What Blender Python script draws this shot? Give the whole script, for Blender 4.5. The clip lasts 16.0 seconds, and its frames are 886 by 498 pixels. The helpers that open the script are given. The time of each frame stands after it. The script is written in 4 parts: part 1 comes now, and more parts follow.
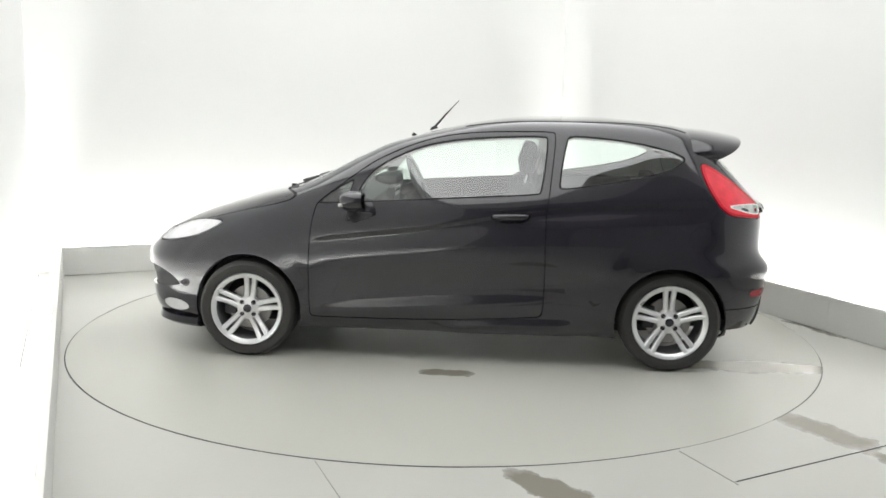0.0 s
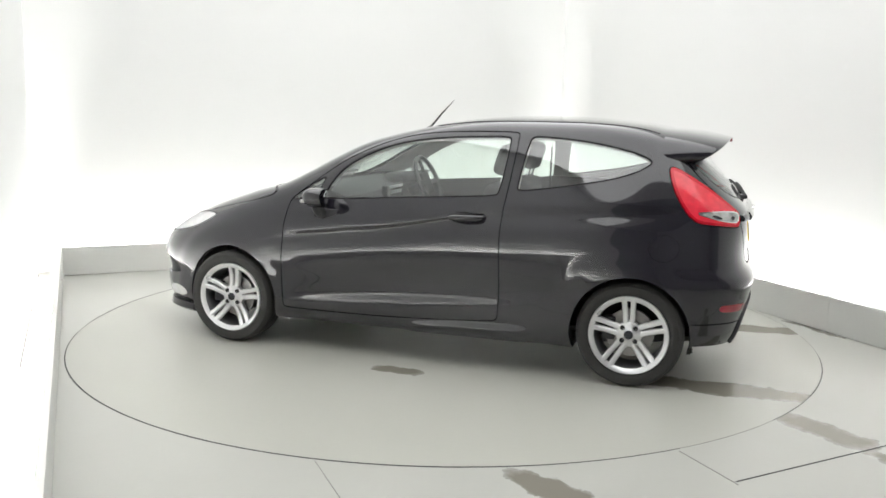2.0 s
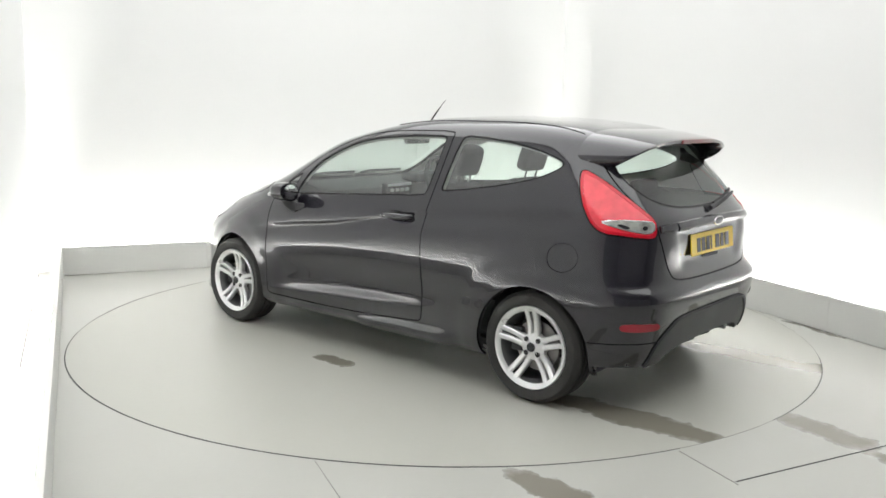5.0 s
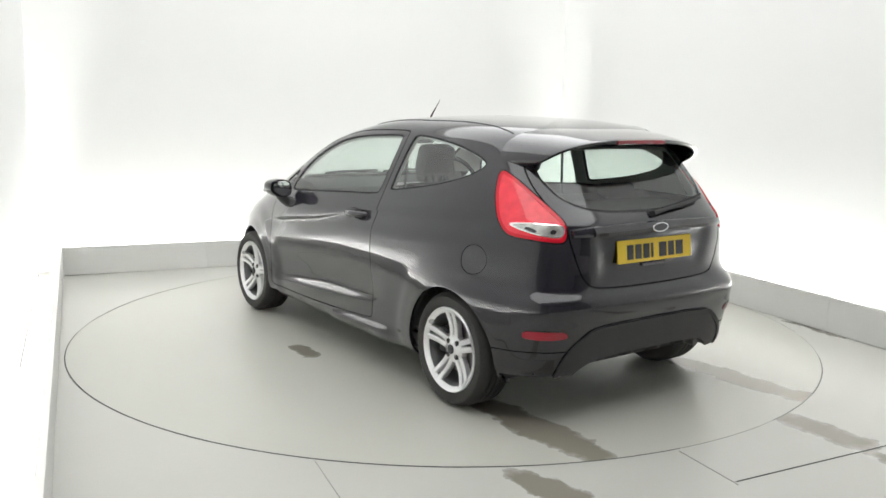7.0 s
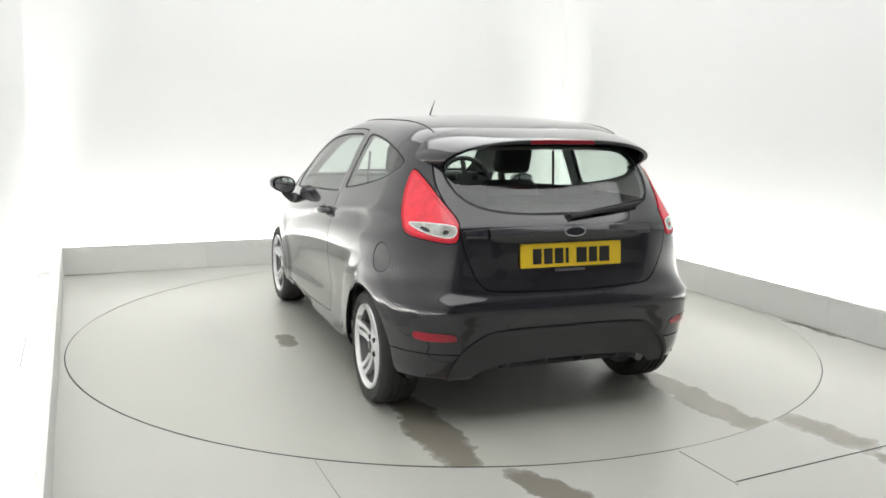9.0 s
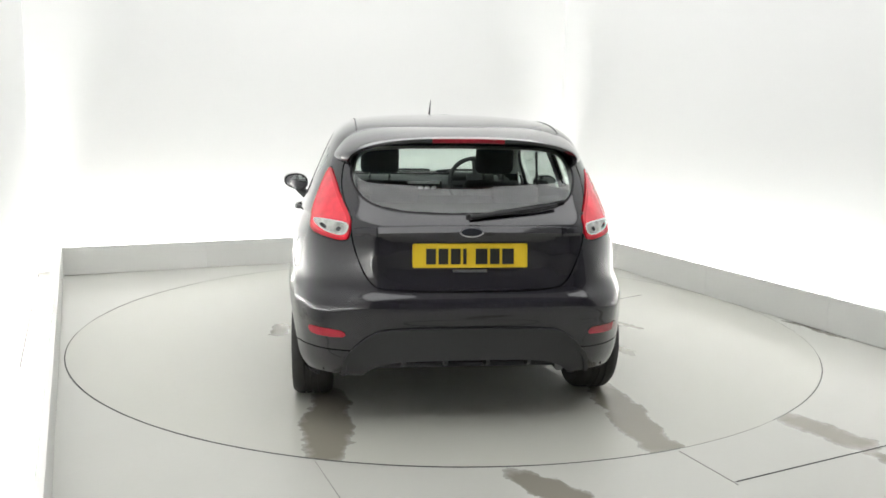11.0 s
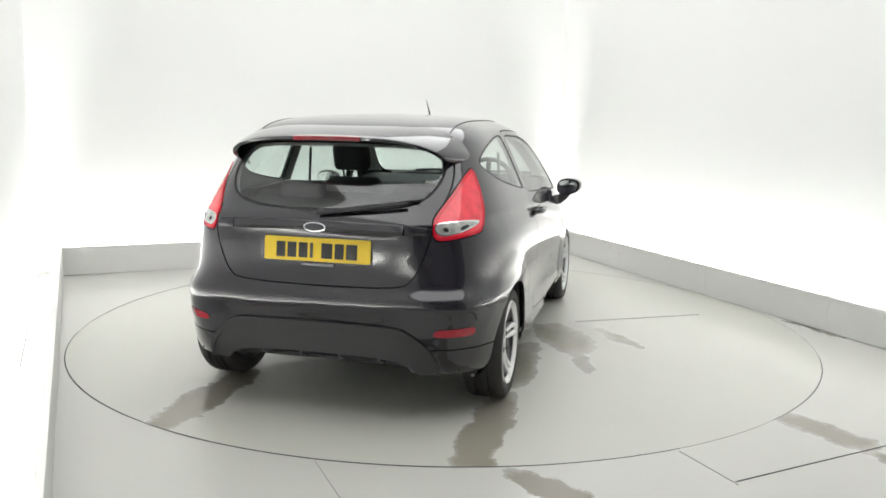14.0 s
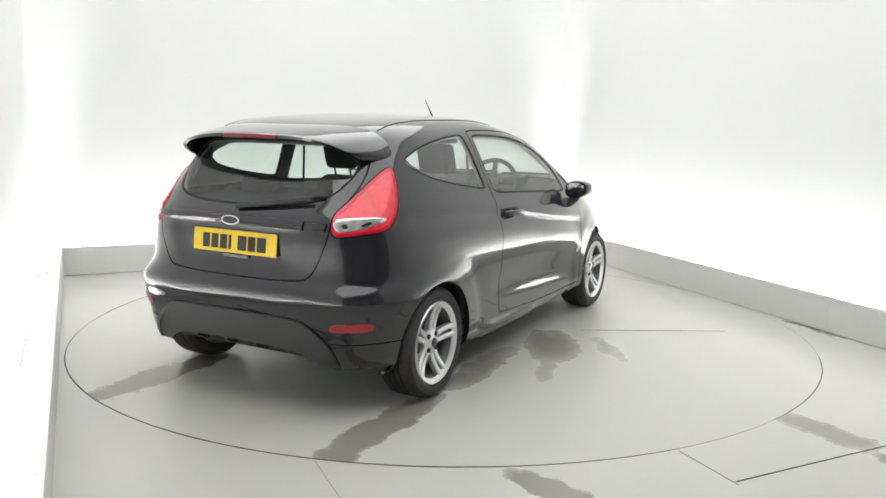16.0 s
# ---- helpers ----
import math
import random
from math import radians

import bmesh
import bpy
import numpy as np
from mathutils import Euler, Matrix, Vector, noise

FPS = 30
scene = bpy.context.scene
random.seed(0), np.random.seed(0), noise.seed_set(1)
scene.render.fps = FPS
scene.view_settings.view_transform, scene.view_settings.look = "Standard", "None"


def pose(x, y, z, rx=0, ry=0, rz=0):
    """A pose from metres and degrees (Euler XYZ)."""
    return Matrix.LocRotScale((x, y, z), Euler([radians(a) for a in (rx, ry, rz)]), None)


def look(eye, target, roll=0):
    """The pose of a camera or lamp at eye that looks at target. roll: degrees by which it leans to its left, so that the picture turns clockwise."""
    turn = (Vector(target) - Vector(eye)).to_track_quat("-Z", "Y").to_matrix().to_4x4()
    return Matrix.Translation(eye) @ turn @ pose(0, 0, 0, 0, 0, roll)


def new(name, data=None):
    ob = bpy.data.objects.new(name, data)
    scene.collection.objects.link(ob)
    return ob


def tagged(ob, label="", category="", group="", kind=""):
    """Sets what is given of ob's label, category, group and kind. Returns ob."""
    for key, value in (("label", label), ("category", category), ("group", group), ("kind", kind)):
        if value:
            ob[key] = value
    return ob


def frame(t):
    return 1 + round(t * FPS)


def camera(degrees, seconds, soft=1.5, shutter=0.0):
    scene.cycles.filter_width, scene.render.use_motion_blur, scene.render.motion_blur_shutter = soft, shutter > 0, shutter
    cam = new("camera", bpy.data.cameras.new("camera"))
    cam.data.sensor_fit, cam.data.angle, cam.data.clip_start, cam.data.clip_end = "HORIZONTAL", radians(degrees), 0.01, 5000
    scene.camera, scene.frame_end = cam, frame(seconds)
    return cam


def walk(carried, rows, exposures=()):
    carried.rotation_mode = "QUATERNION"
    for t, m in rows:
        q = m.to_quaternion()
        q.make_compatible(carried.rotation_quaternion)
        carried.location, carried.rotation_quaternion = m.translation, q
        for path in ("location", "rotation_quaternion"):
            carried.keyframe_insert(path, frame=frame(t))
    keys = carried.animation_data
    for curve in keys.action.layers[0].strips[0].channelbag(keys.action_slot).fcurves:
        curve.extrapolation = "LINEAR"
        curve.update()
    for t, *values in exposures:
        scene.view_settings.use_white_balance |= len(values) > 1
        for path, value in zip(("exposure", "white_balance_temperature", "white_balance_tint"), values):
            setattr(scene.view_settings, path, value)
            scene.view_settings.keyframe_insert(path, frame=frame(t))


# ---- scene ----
cam = camera(54.95, 16.0, soft=1.65)
EYE = (0.0, -5.830, 1.480)
AIM = (-0.0023 * 10, -5.830 + 9.8704, 1.480 - 1.6044)
walk(cam, [(0.0, look(EYE, AIM, 0.93)), (16.0, look(EYE, AIM, 0.93))])

# ---- light ----
world = bpy.data.worlds.new("world")
scene.world = world
world.use_nodes = True
world.node_tree.nodes["Background"].inputs[0].default_value = (0.9, 0.95, 1.0, 1)
world.node_tree.nodes["Background"].inputs[1].default_value = 0.05
scene.view_settings.exposure = 0.225
STRIP_GLOW = 85.0
CEILING_GLOW = 1.80

# the booth is turned against the camera's axis
TURN = 23.5
BOOTH = pose(0, 0, 0, 0, 0, TURN)
LEFT, RIGHT, BACK, FRONT = -2.47, 2.42, 2.67, -8.2    # inner kerb lines
GAP = 0.21                                             # light trough behind the kerb
KERB = 0.245
TABLE_R = 2.44


# ---- materials ----
def mat(name, base=(0.5, 0.5, 0.5), rough=0.5, metal=0.0, coat=0.0, spec=0.5):
    m = bpy.data.materials.new(name)
    m.use_nodes = True
    b = m.node_tree.nodes["Principled BSDF"]
    b.inputs["Base Color"].default_value = (*base, 1)
    b.inputs["Roughness"].default_value = rough
    b.inputs["Metallic"].default_value = metal
    b.inputs["Coat Weight"].default_value = coat
    b.inputs["Coat Roughness"].default_value = 0.03
    b.inputs["Specular IOR Level"].default_value = spec
    return m


def node(m, kind, **kw):
    n = m.node_tree.nodes.new(kind)
    for k, v in kw.items():
        n.inputs[k.replace("_", " ")].default_value = v
    return n


def link(m, a, b):
    m.node_tree.links.new(a, b)


def math_node(m, op, a, b=None, clamp=False):
    n = m.node_tree.nodes.new("ShaderNodeMath")
    n.operation = op
    n.use_clamp = clamp
    for i, v in enumerate((a, b)):
        if v is None:
            continue
        if isinstance(v, (int, float)):
            n.inputs[i].default_value = v
        else:
            link(m, v, n.inputs[i])
    return n.outputs[0]


def wear(m, base, amount=0.15, scale=2.0, fine=60.0, rough=(0.3, 0.5), bump=0.02, space="Object"):
    """Two scales of tone, uneven gloss and fine relief."""
    b = m.node_tree.nodes["Principled BSDF"]
    co = node(m, "ShaderNodeTexCoord").outputs[space]
    big = node(m, "ShaderNodeTexNoise", Scale=scale, Detail=1.5, Roughness=0.5)
    small = node(m, "ShaderNodeTexNoise", Scale=fine, Detail=3.0)
    link(m, co, big.inputs["Vector"]), link(m, co, small.inputs["Vector"])
    t = math_node(m, "ADD", math_node(m, "MULTIPLY", big.outputs["Fac"], 0.7), math_node(m, "MULTIPLY", small.outputs["Fac"], 0.3))
    ramp = node(m, "ShaderNodeValToRGB")
    link(m, t, ramp.inputs[0])
    lo, hi = ramp.color_ramp.elements
    lo.position, hi.position = 0.08, 0.92
    lo.color = (*[c * (1 - amount) for c in base], 1)
    hi.color = (*[min(1, c * (1 + amount)) for c in base], 1)
    link(m, ramp.outputs[0], b.inputs["Base Color"])
    r = node(m, "ShaderNodeMapRange")
    link(m, big.outputs["Fac"], r.inputs[0])
    r.inputs[1].default_value, r.inputs[2].default_value = 0.0, 1.0
    r.inputs[3].default_value, r.inputs[4].default_value = rough
    link(m, r.outputs[0], b.inputs["Roughness"])
    if bump:
        bp = node(m, "ShaderNodeBump", Strength=bump, Distance=0.01)
        link(m, small.outputs["Fac"], bp.inputs["Height"])
        link(m, bp.outputs[0], b.inputs["Normal"])
    return co, ramp, r


def glow(name, colour, strength):
    m = mat(name, (0.8, 0.8, 0.8))
    b = m.node_tree.nodes["Principled BSDF"]
    b.inputs["Emission Color"].default_value = (*colour, 1)
    b.inputs["Emission Strength"].default_value = strength
    return m


def glass(name, tint, shine=0.08, spec=1.0):
    """Thin pane: tinted see-through with a clear reflection."""
    m = bpy.data.materials.new(name)
    m.use_nodes = True
    m.node_tree.nodes.clear()
    out = node(m, "ShaderNodeOutputMaterial")
    tr = node(m, "ShaderNodeBsdfTransparent", Color=(*tint, 1))
    gl = node(m, "ShaderNodeBsdfGlossy", Roughness=0.02, Color=(spec, spec, spec, 1))
    lw = node(m, "ShaderNodeLayerWeight", Blend=0.5)
    fr = math_node(m, "MULTIPLY_ADD", math_node(m, "POWER", lw.outputs["Facing"], 5.0), 0.93)
    fr.node.inputs[2].default_value = shine
    mx = node(m, "ShaderNodeMixShader")
    link(m, fr, mx.inputs[0]), link(m, tr.outputs[0], mx.inputs[1]), link(m, gl.outputs[0], mx.inputs[2])
    link(m, mx.outputs[0], out.inputs[0])
    return m


def stained(m, base, blots, wet=0.53):
    """Painted floor with wet marks; a blot is cx, cy, half length, half width, turn in degrees, strength."""
    co, ramp, r = wear(m, base, 0.05, 1.1, 40.0, (0.26, 0.34), 0.015)
    sep = node(m, "ShaderNodeSeparateXYZ")
    warp = node(m, "ShaderNodeTexNoise", Scale=5.0, Detail=5.0, Roughness=0.62)
    link(m, co, warp.inputs["Vector"])
    off = node(m, "ShaderNodeVectorMath")
    off.operation = "MULTIPLY_ADD"
    link(m, warp.outputs["Color"], off.inputs[0])
    off.inputs[1].default_value = (0.2, 0.2, 0)
    link(m, co, off.inputs[2])
    link(m, off.outputs[0], sep.inputs[0])
    total = None
    for cx, cy, hl, hw, a, s in blots:
        ca, sa = math.cos(radians(a)), math.sin(radians(a))
        dx = math_node(m, "SUBTRACT", sep.outputs[0], cx + 0.1)
        dy = math_node(m, "SUBTRACT", sep.outputs[1], cy + 0.1)
        u = math_node(m, "ADD", math_node(m, "MULTIPLY", dx, ca / hl), math_node(m, "MULTIPLY", dy, sa / hl))
        v = math_node(m, "ADD", math_node(m, "MULTIPLY", dx, -sa / hw), math_node(m, "MULTIPLY", dy, ca / hw))
        d = math_node(m, "ADD", math_node(m, "POWER", math_node(m, "ABSOLUTE", u), 2.6), math_node(m, "POWER", math_node(m, "ABSOLUTE", v), 2.6))
        k = math_node(m, "MULTIPLY", math_node(m, "DIVIDE", math_node(m, "SUBTRACT", 1.7, d), 1.7, True), s)
        total = k if total is None else math_node(m, "MAXIMUM", total, k)
    b = m.node_tree.nodes["Principled BSDF"]
    patch = node(m, "ShaderNodeTexNoise", Scale=11.0, Detail=4.0)
    link(m, co, patch.inputs["Vector"])
    mottle = math_node(m, "MULTIPLY", math_node(m, "SUBTRACT", patch.outputs["Fac"], 0.5), math_node(m, "MULTIPLY", total, 1.6))
    fac = math_node(m, "ADD", math_node(m, "MULTIPLY_ADD", total, 2.3), mottle, True)
    fac.node.inputs[0].links[0].from_node.inputs[2].default_value = -0.16
    mx = node(m, "ShaderNodeMix")
    mx.data_type = "RGBA"
    link(m, fac, mx.inputs[0]), link(m, ramp.outputs[0], mx.inputs[6])
    mx.inputs[7].default_value = (base[0] * wet, base[1] * wet * 0.93, base[2] * wet * 0.85, 1)
    link(m, mx.outputs[2], b.inputs["Base Color"])
    rr = math_node(m, "MULTIPLY", r.outputs[0], math_node(m, "SUBTRACT", 1.0, math_node(m, "MULTIPLY", fac, 0.45)))
    link(m, rr, b.inputs["Roughness"])
    return m


FLOOR_GREY = (0.464, 0.464, 0.430)
M_WALL = mat("white wall paint", (0.82, 0.82, 0.80), 0.85)
wear(M_WALL, (0.72, 0.722, 0.71), 0.025, 0.7, 35.0, (0.75, 0.9), 0.02)
M_KERB = mat("grey kerb paint", (0.6, 0.6, 0.6), 0.5)
wear(M_KERB, (0.64, 0.64, 0.615), 0.06, 1.6, 40.0, (0.4, 0.6), 0.02)
M_FLOOR = stained(mat("grey floor paint"), FLOOR_GREY, [
    (0.43, -2.63, 0.20, 0.075, -48, 1.0), (1.84, -1.96, 0.24, 0.09, -62, 0.75), (2.02, -2.33, 0.16, 0.06, -50, 0.7), (2.62, 0.02, 0.26, 0.035, -66, 0.5)])
M_TABLE = stained(mat("grey turntable paint"), (0.460, 0.460, 0.416), [
    (-1.88, -0.70, 0.47, 0.10, 0, 1.0), (-1.88, 0.78, 0.47, 0.10, 0, 0.95),
    (-0.10, 1.13, 0.13, 0.06, 0, 0.75), (-0.78, -0.68, 0.46, 0.09, 3, 0.45), (-0.12, -0.86, 0.36, 0.16, 25, 0.55), (0.02, -1.20, 0.26, 0.05, 35, 0.4),
    (-0.62, -1.02, 0.30, 0.06, 15, 0.3)])
M_DARK = mat("dark joint", (0.03, 0.03, 0.03), 0.8)
M_DUST = mat("grey joint dust", (0.30, 0.295, 0.275), 0.9)
wear(M_DUST, (0.30, 0.295, 0.275), 0.2, 4.0, 60.0, (0.8, 0.95), 0.02)
M_STRIP = glow("lit strip diffuser", (1.0, 1.0, 0.985), STRIP_GLOW)
M_PANEL = glow("lit ceiling diffuser", (0.99, 1.0, 1.0), CEILING_GLOW)
M_ALU = mat("white enamelled aluminium", (0.75, 0.75, 0.75), 0.4)


# ---- mesh helpers ----
def mesh_of(name, verts, faces, material, smooth=True):
    me = bpy.data.meshes.new(name)
    me.from_pydata([tuple(v) for v in verts], [], [tuple(f) for f in faces])
    if material:
        me.materials.append(material)
    for p in me.polygons:
        p.use_smooth = smooth
    me.validate()
    me.update()
    return me


def part(name, bm, material, parent=None, label="", smooth=False):
    """Links a bmesh as one mesh object under its parent."""
    me = bpy.data.meshes.new(name)
    bmesh.ops.recalc_face_normals(bm, faces=bm.faces)
    bm.to_mesh(me)
    bm.free()
    if material:
        me.materials.append(material)
    for p in me.polygons:
        p.use_smooth = smooth
    if smooth:
        me.set_sharp_from_angle(angle=radians(38))
    ob = new(name, me)
    ob.parent = parent
    if label:
        tagged(ob, label)
    return ob


def box(size, at=(0, 0, 0), bevel=0.0, turn=None, segs=2):
    bm = bmesh.new()
    bmesh.ops.create_cube(bm, size=1.0)
    bmesh.ops.scale(bm, vec=size, verts=bm.verts)
    if bevel:
        bmesh.ops.bevel(bm, geom=list(bm.edges), offset=bevel, segments=segs, affect="EDGES", profile=0.6)
    if turn:
        bmesh.ops.transform(bm, matrix=turn, verts=bm.verts)
    bmesh.ops.translate(bm, vec=at, verts=bm.verts)
    return bm


def join(*bms):
    out = bms[0]
    for b in bms[1:]:
        me = bpy.data.meshes.new("tmp")
        b.to_mesh(me)
        b.free()
        out.from_mesh(me)
        bpy.data.meshes.remove(me)
    return out


def lathe(profile, n=48, axis="y", closed=True):
    """Turns (radius, offset) pairs about an axis."""
    bm = bmesh.new()
    rings = []
    for i in range(n):
        a = 2 * math.pi * i / n
        c, s = math.cos(a), math.sin(a)
        rings.append([bm.verts.new((r * c, o, r * s) if axis == "y" else (r * c, r * s, o)) for r, o in profile])
    m = len(profile)
    for i in range(n):
        for j in range(m if closed else m - 1):
            q = [rings[i][j], rings[(i + 1) % n][j], rings[(i + 1) % n][(j + 1) % m], rings[i][(j + 1) % m]]
            try:
                bm.faces.new(q)
            except ValueError:
                pass
    return bm


def tube(points, radius, n=10):
    """A round bar along points; radius may be a list."""
    bm = bmesh.new()
    pts = [Vector(p) for p in points]
    rad = radius if isinstance(radius, (list, tuple)) else [radius] * len(pts)
    rings = []
    for i, p in enumerate(pts):
        d = (pts[min(i + 1, len(pts) - 1)] - pts[max(i - 1, 0)]).normalized()
        u = d.orthogonal().normalized() if abs(d.z) > 0.95 else d.cross(Vector((0, 0, 1))).normalized()
        w = d.cross(u)
        rings.append([bm.verts.new(p + rad[i] * (math.cos(2 * math.pi * k / n) * u + math.sin(2 * math.pi * k / n) * w)) for k in range(n)])
    for a, b in zip(rings, rings[1:]):
        for k in range(n):
            bm.faces.new((a[k], a[(k + 1) % n], b[(k + 1) % n], b[k]))
    bm.faces.new(rings[0][::-1])
    bm.faces.new(rings[-1])
    return bm


def prism(outline, lo, hi, axis="z", bevel=0.0):
    """An outline in a plane, drawn out along an axis."""
    bm = bmesh.new()

    def at(a, b, h):
        return {"z": (a, b, h), "y": (a, h, b), "x": (h, a, b)}[axis]
    n = len(outline)
    A = [bm.verts.new(at(a, b, lo)) for a, b in outline]
    B = [bm.verts.new(at(a, b, hi)) for a, b in outline]
    bm.faces.new(A[::-1])
    bm.faces.new(B)
    for i in range(n):
        bm.faces.new((A[i], A[(i + 1) % n], B[(i + 1) % n], B[i]))
    bmesh.ops.recalc_face_normals(bm, faces=bm.faces)
    if bevel:
        caps = [e for e in bm.edges if len({round({"z": v.co.z, "y": v.co.y, "x": v.co.x}[axis], 5) for v in e.verts}) == 1]
        bmesh.ops.bevel(bm, geom=caps, offset=bevel, segments=2, affect="EDGES", profile=0.6)
    return bm


def rounded(w, h, r, n=6):
    out = []
    for cx, cy, a0 in ((w / 2 - r, h / 2 - r, 0), (-w / 2 + r, h / 2 - r, 90), (-w / 2 + r, -h / 2 + r, 180), (w / 2 - r, -h / 2 + r, 270)):
        for k in range(n + 1):
            a = radians(a0 + 90 * k / n)
            out.append((cx + r * math.cos(a), cy + r * math.sin(a)))
    return out


def setting(name, bm, material, label, smooth=False, matrix=None):
    ob = part(name, bm, material, None, smooth=smooth)
    if matrix is not None:
        ob.matrix_world = matrix
    return tagged(ob, label, kind="structure")


# ---- the booth ----
def floor_around():
    """Painted floor with a round opening for the turntable, level with it."""
    bm = bmesh.new()
    n = 160
    r0 = TABLE_R + 0.001
    inner = [bm.verts.new((r0 * math.cos(2 * math.pi * i / n), r0 * math.sin(2 * math.pi * i / n), 0)) for i in range(n)]
    low = [bm.verts.new((v.co.x, v.co.y, -0.06)) for v in inner]
    inv = BOOTH.inverted()
    x0, x1, y0, y1 = LEFT - GAP, RIGHT + GAP, FRONT, BACK + GAP
    outer = []
    for v in inner:
        d = inv.to_3x3() @ v.co
        s = min((x1 if d.x > 0 else x0) / d.x if abs(d.x) > 1e-6 else 1e9, (y1 if d.y > 0 else -TABLE_R - 0.25) / d.y if abs(d.y) > 1e-6 else 1e9)
        outer.append(bm.verts.new(BOOTH @ (d * s)))
    for i in range(n):
        j = (i + 1) % n
        bm.faces.new((inner[i], inner[j], outer[j], outer[i]))
        bm.faces.new((low[i], low[j], inner[j], inner[i]))
    corner = [BOOTH @ Vector(p) for p in ((x0, -TABLE_R - 0.25, 0), (x1, -TABLE_R - 0.25, 0), (x1, y0, 0), (x0, y0, 0))]
    bm.faces.new([bm.verts.new(c) for c in corner])
    for a, b in ((x0, y1), (x1, y1), (x0, -TABLE_R - 0.25), (x1, -TABLE_R - 0.25)):
        target = BOOTH @ Vector((a, b, 0))
        near = min(outer, key=lambda v: (v.co - target).length)
        near.co = target
    bmesh.ops.remove_doubles(bm, verts=bm.verts, dist=1e-5)
    return bm


def booth():
    setting("floor", floor_around(), M_FLOOR, "pale grey painted studio floor with wet tyre marks")
    x0, x1, y1 = LEFT - GAP, RIGHT + GAP, BACK + GAP
    H, T = 4.2, 0.12
    setting("wall_north", box((x1 - x0 + 2 * T, T, H + 0.06), ((x0 + x1) / 2, y1 + T / 2, H / 2 - 0.03)), M_WALL, "plain white painted back wall lit from below", matrix=BOOTH)
    split = -4.9
    for name, x in (("wall_west", x0 - T / 2), ("wall_east", x1 + T / 2)):
        setting(name, box((T, y1 - split, H + 0.06), (x, (y1 + split) / 2, H / 2 - 0.03)), M_WALL, "plain white painted side wall lit from below", matrix=BOOTH)
        # unseen end by the camera: darker colour stands in for missing light
        setting(name + "_end", box((T, split - FRONT, H + 0.06), (x, (FRONT + split) / 2, H / 2 - 0.03)), M_DIM_END, "unseen side wall beside the camera, coloured darker in place of shade", matrix=BOOTH)
    setting("wall_south", box((x1 - x0 + 2 * T, T, H + 0.06), ((x0 + x1) / 2, FRONT - T / 2, H / 2 - 0.03)), M_DIM_END, "unseen end wall behind the camera, coloured darker in place of shade", matrix=BOOTH)
    setting("ceiling", box((x1 - x0 + 2 * T, y1 - split + T, 0.1), ((x0 + x1) / 2, (y1 + split + T) / 2, H + 0.05)), M_WALL, "plain white painted ceiling", matrix=BOOTH)
    # its ceiling, out of view too, has the same shade in its colour
    setting("ceiling_end", box((x1 - x0 + 2 * T, split - FRONT + T, 0.1), ((x0 + x1) / 2, (split + FRONT - T) / 2, H + 0.05)), M_DIM_END, "unseen ceiling above the camera, coloured darker in place of shade", matrix=BOOTH)
    # kerb boards in lengths, with the trough and strips behind
    t = 0.035
    end = -4.9
    runs = []
    n = 4
    for i in range(n):
        L = (RIGHT - LEFT) / n
        runs.append((LEFT + L * (i + 0.5), BACK + t / 2, L - 0.0012, 0))
    n = 6
    for i in range(n):
        L = (BACK - end) / n
        runs.append((LEFT - t / 2, end + L * (i + 0.5), L - 0.0012, 90))
        runs.append((RIGHT + t / 2, end + L * (i + 0.5), L - 0.0012, 90))
    for x, y, L, a in runs:
        b = box((L, t, KERB), (0, 0, KERB / 2 + 0.004), 0.0025)
        ob = part("kerb_board", b, M_KERB)
        ob.matrix_world = BOOTH @ pose(x, y, 0, 0, 0, a)
        tagged(ob, "low grey painted kerb board along the studio wall", "kerb", "kerb boards", "")
    for x, y, L, a in ((0.5 * (LEFT + RIGHT), BACK + t + 0.03, RIGHT - LEFT - 0.06, 0), (LEFT - t - 0.03, (BACK - 4.5) / 2, BACK + 4.5, 90), (RIGHT + t + 0.03, (BACK - 0.3 - 3.0) / 2, BACK - 0.3 + 3.0, 90)):
        s = part("strip_light", box((L, 0.05, 0.03), (0, 0, 0.02), 0.004), M_ALU)
        s.matrix_world = BOOTH @ pose(x, y, 0.03, 0, 0, a)
        tagged(s, "long white strip light hidden behind the kerb", "light", "strip lights")
        part("diffuser", box((L - 0.04, 0.04, 0.012), (0, 0, 0.041), 0.003), M_STRIP, s, "glowing white diffuser")
    # ceiling panels
    for i in range(2):
        for j in range(3):
            p = part("ceiling_light", box((2.495, 2.295, 0.05), (0, 0, 0.005), 0.006), M_ALU)
            p.matrix_world = BOOTH @ pose(-1.275 + 2.5 * i, 1.40 - 2.3 * j, H - 0.035)
            tagged(p, "large square glowing ceiling light panel", "light", "ceiling lights")
            part("diffuser", box((2.485, 2.285, 0.02), (0, 0, -0.028), 0.003), M_PANEL, p, "white glowing diffuser")
    # joints between the floor sheets
    for x, y, L, a, w, m in ((1.25, -2.741, 2.31, 3.3, 0.006, M_DARK), (-1.451, -2.26, 0.55, 90, 0.003, M_DUST), (0.083, -2.65, 0.37, 90, 0.004, M_DUST)):
        setting("floor_joint", box((L, w, 0.003), (0, 0, 0.0005)), m, "thin joint between painted floor sheets", matrix=BOOTH @ pose(x, y, 0, 0, 0, a))
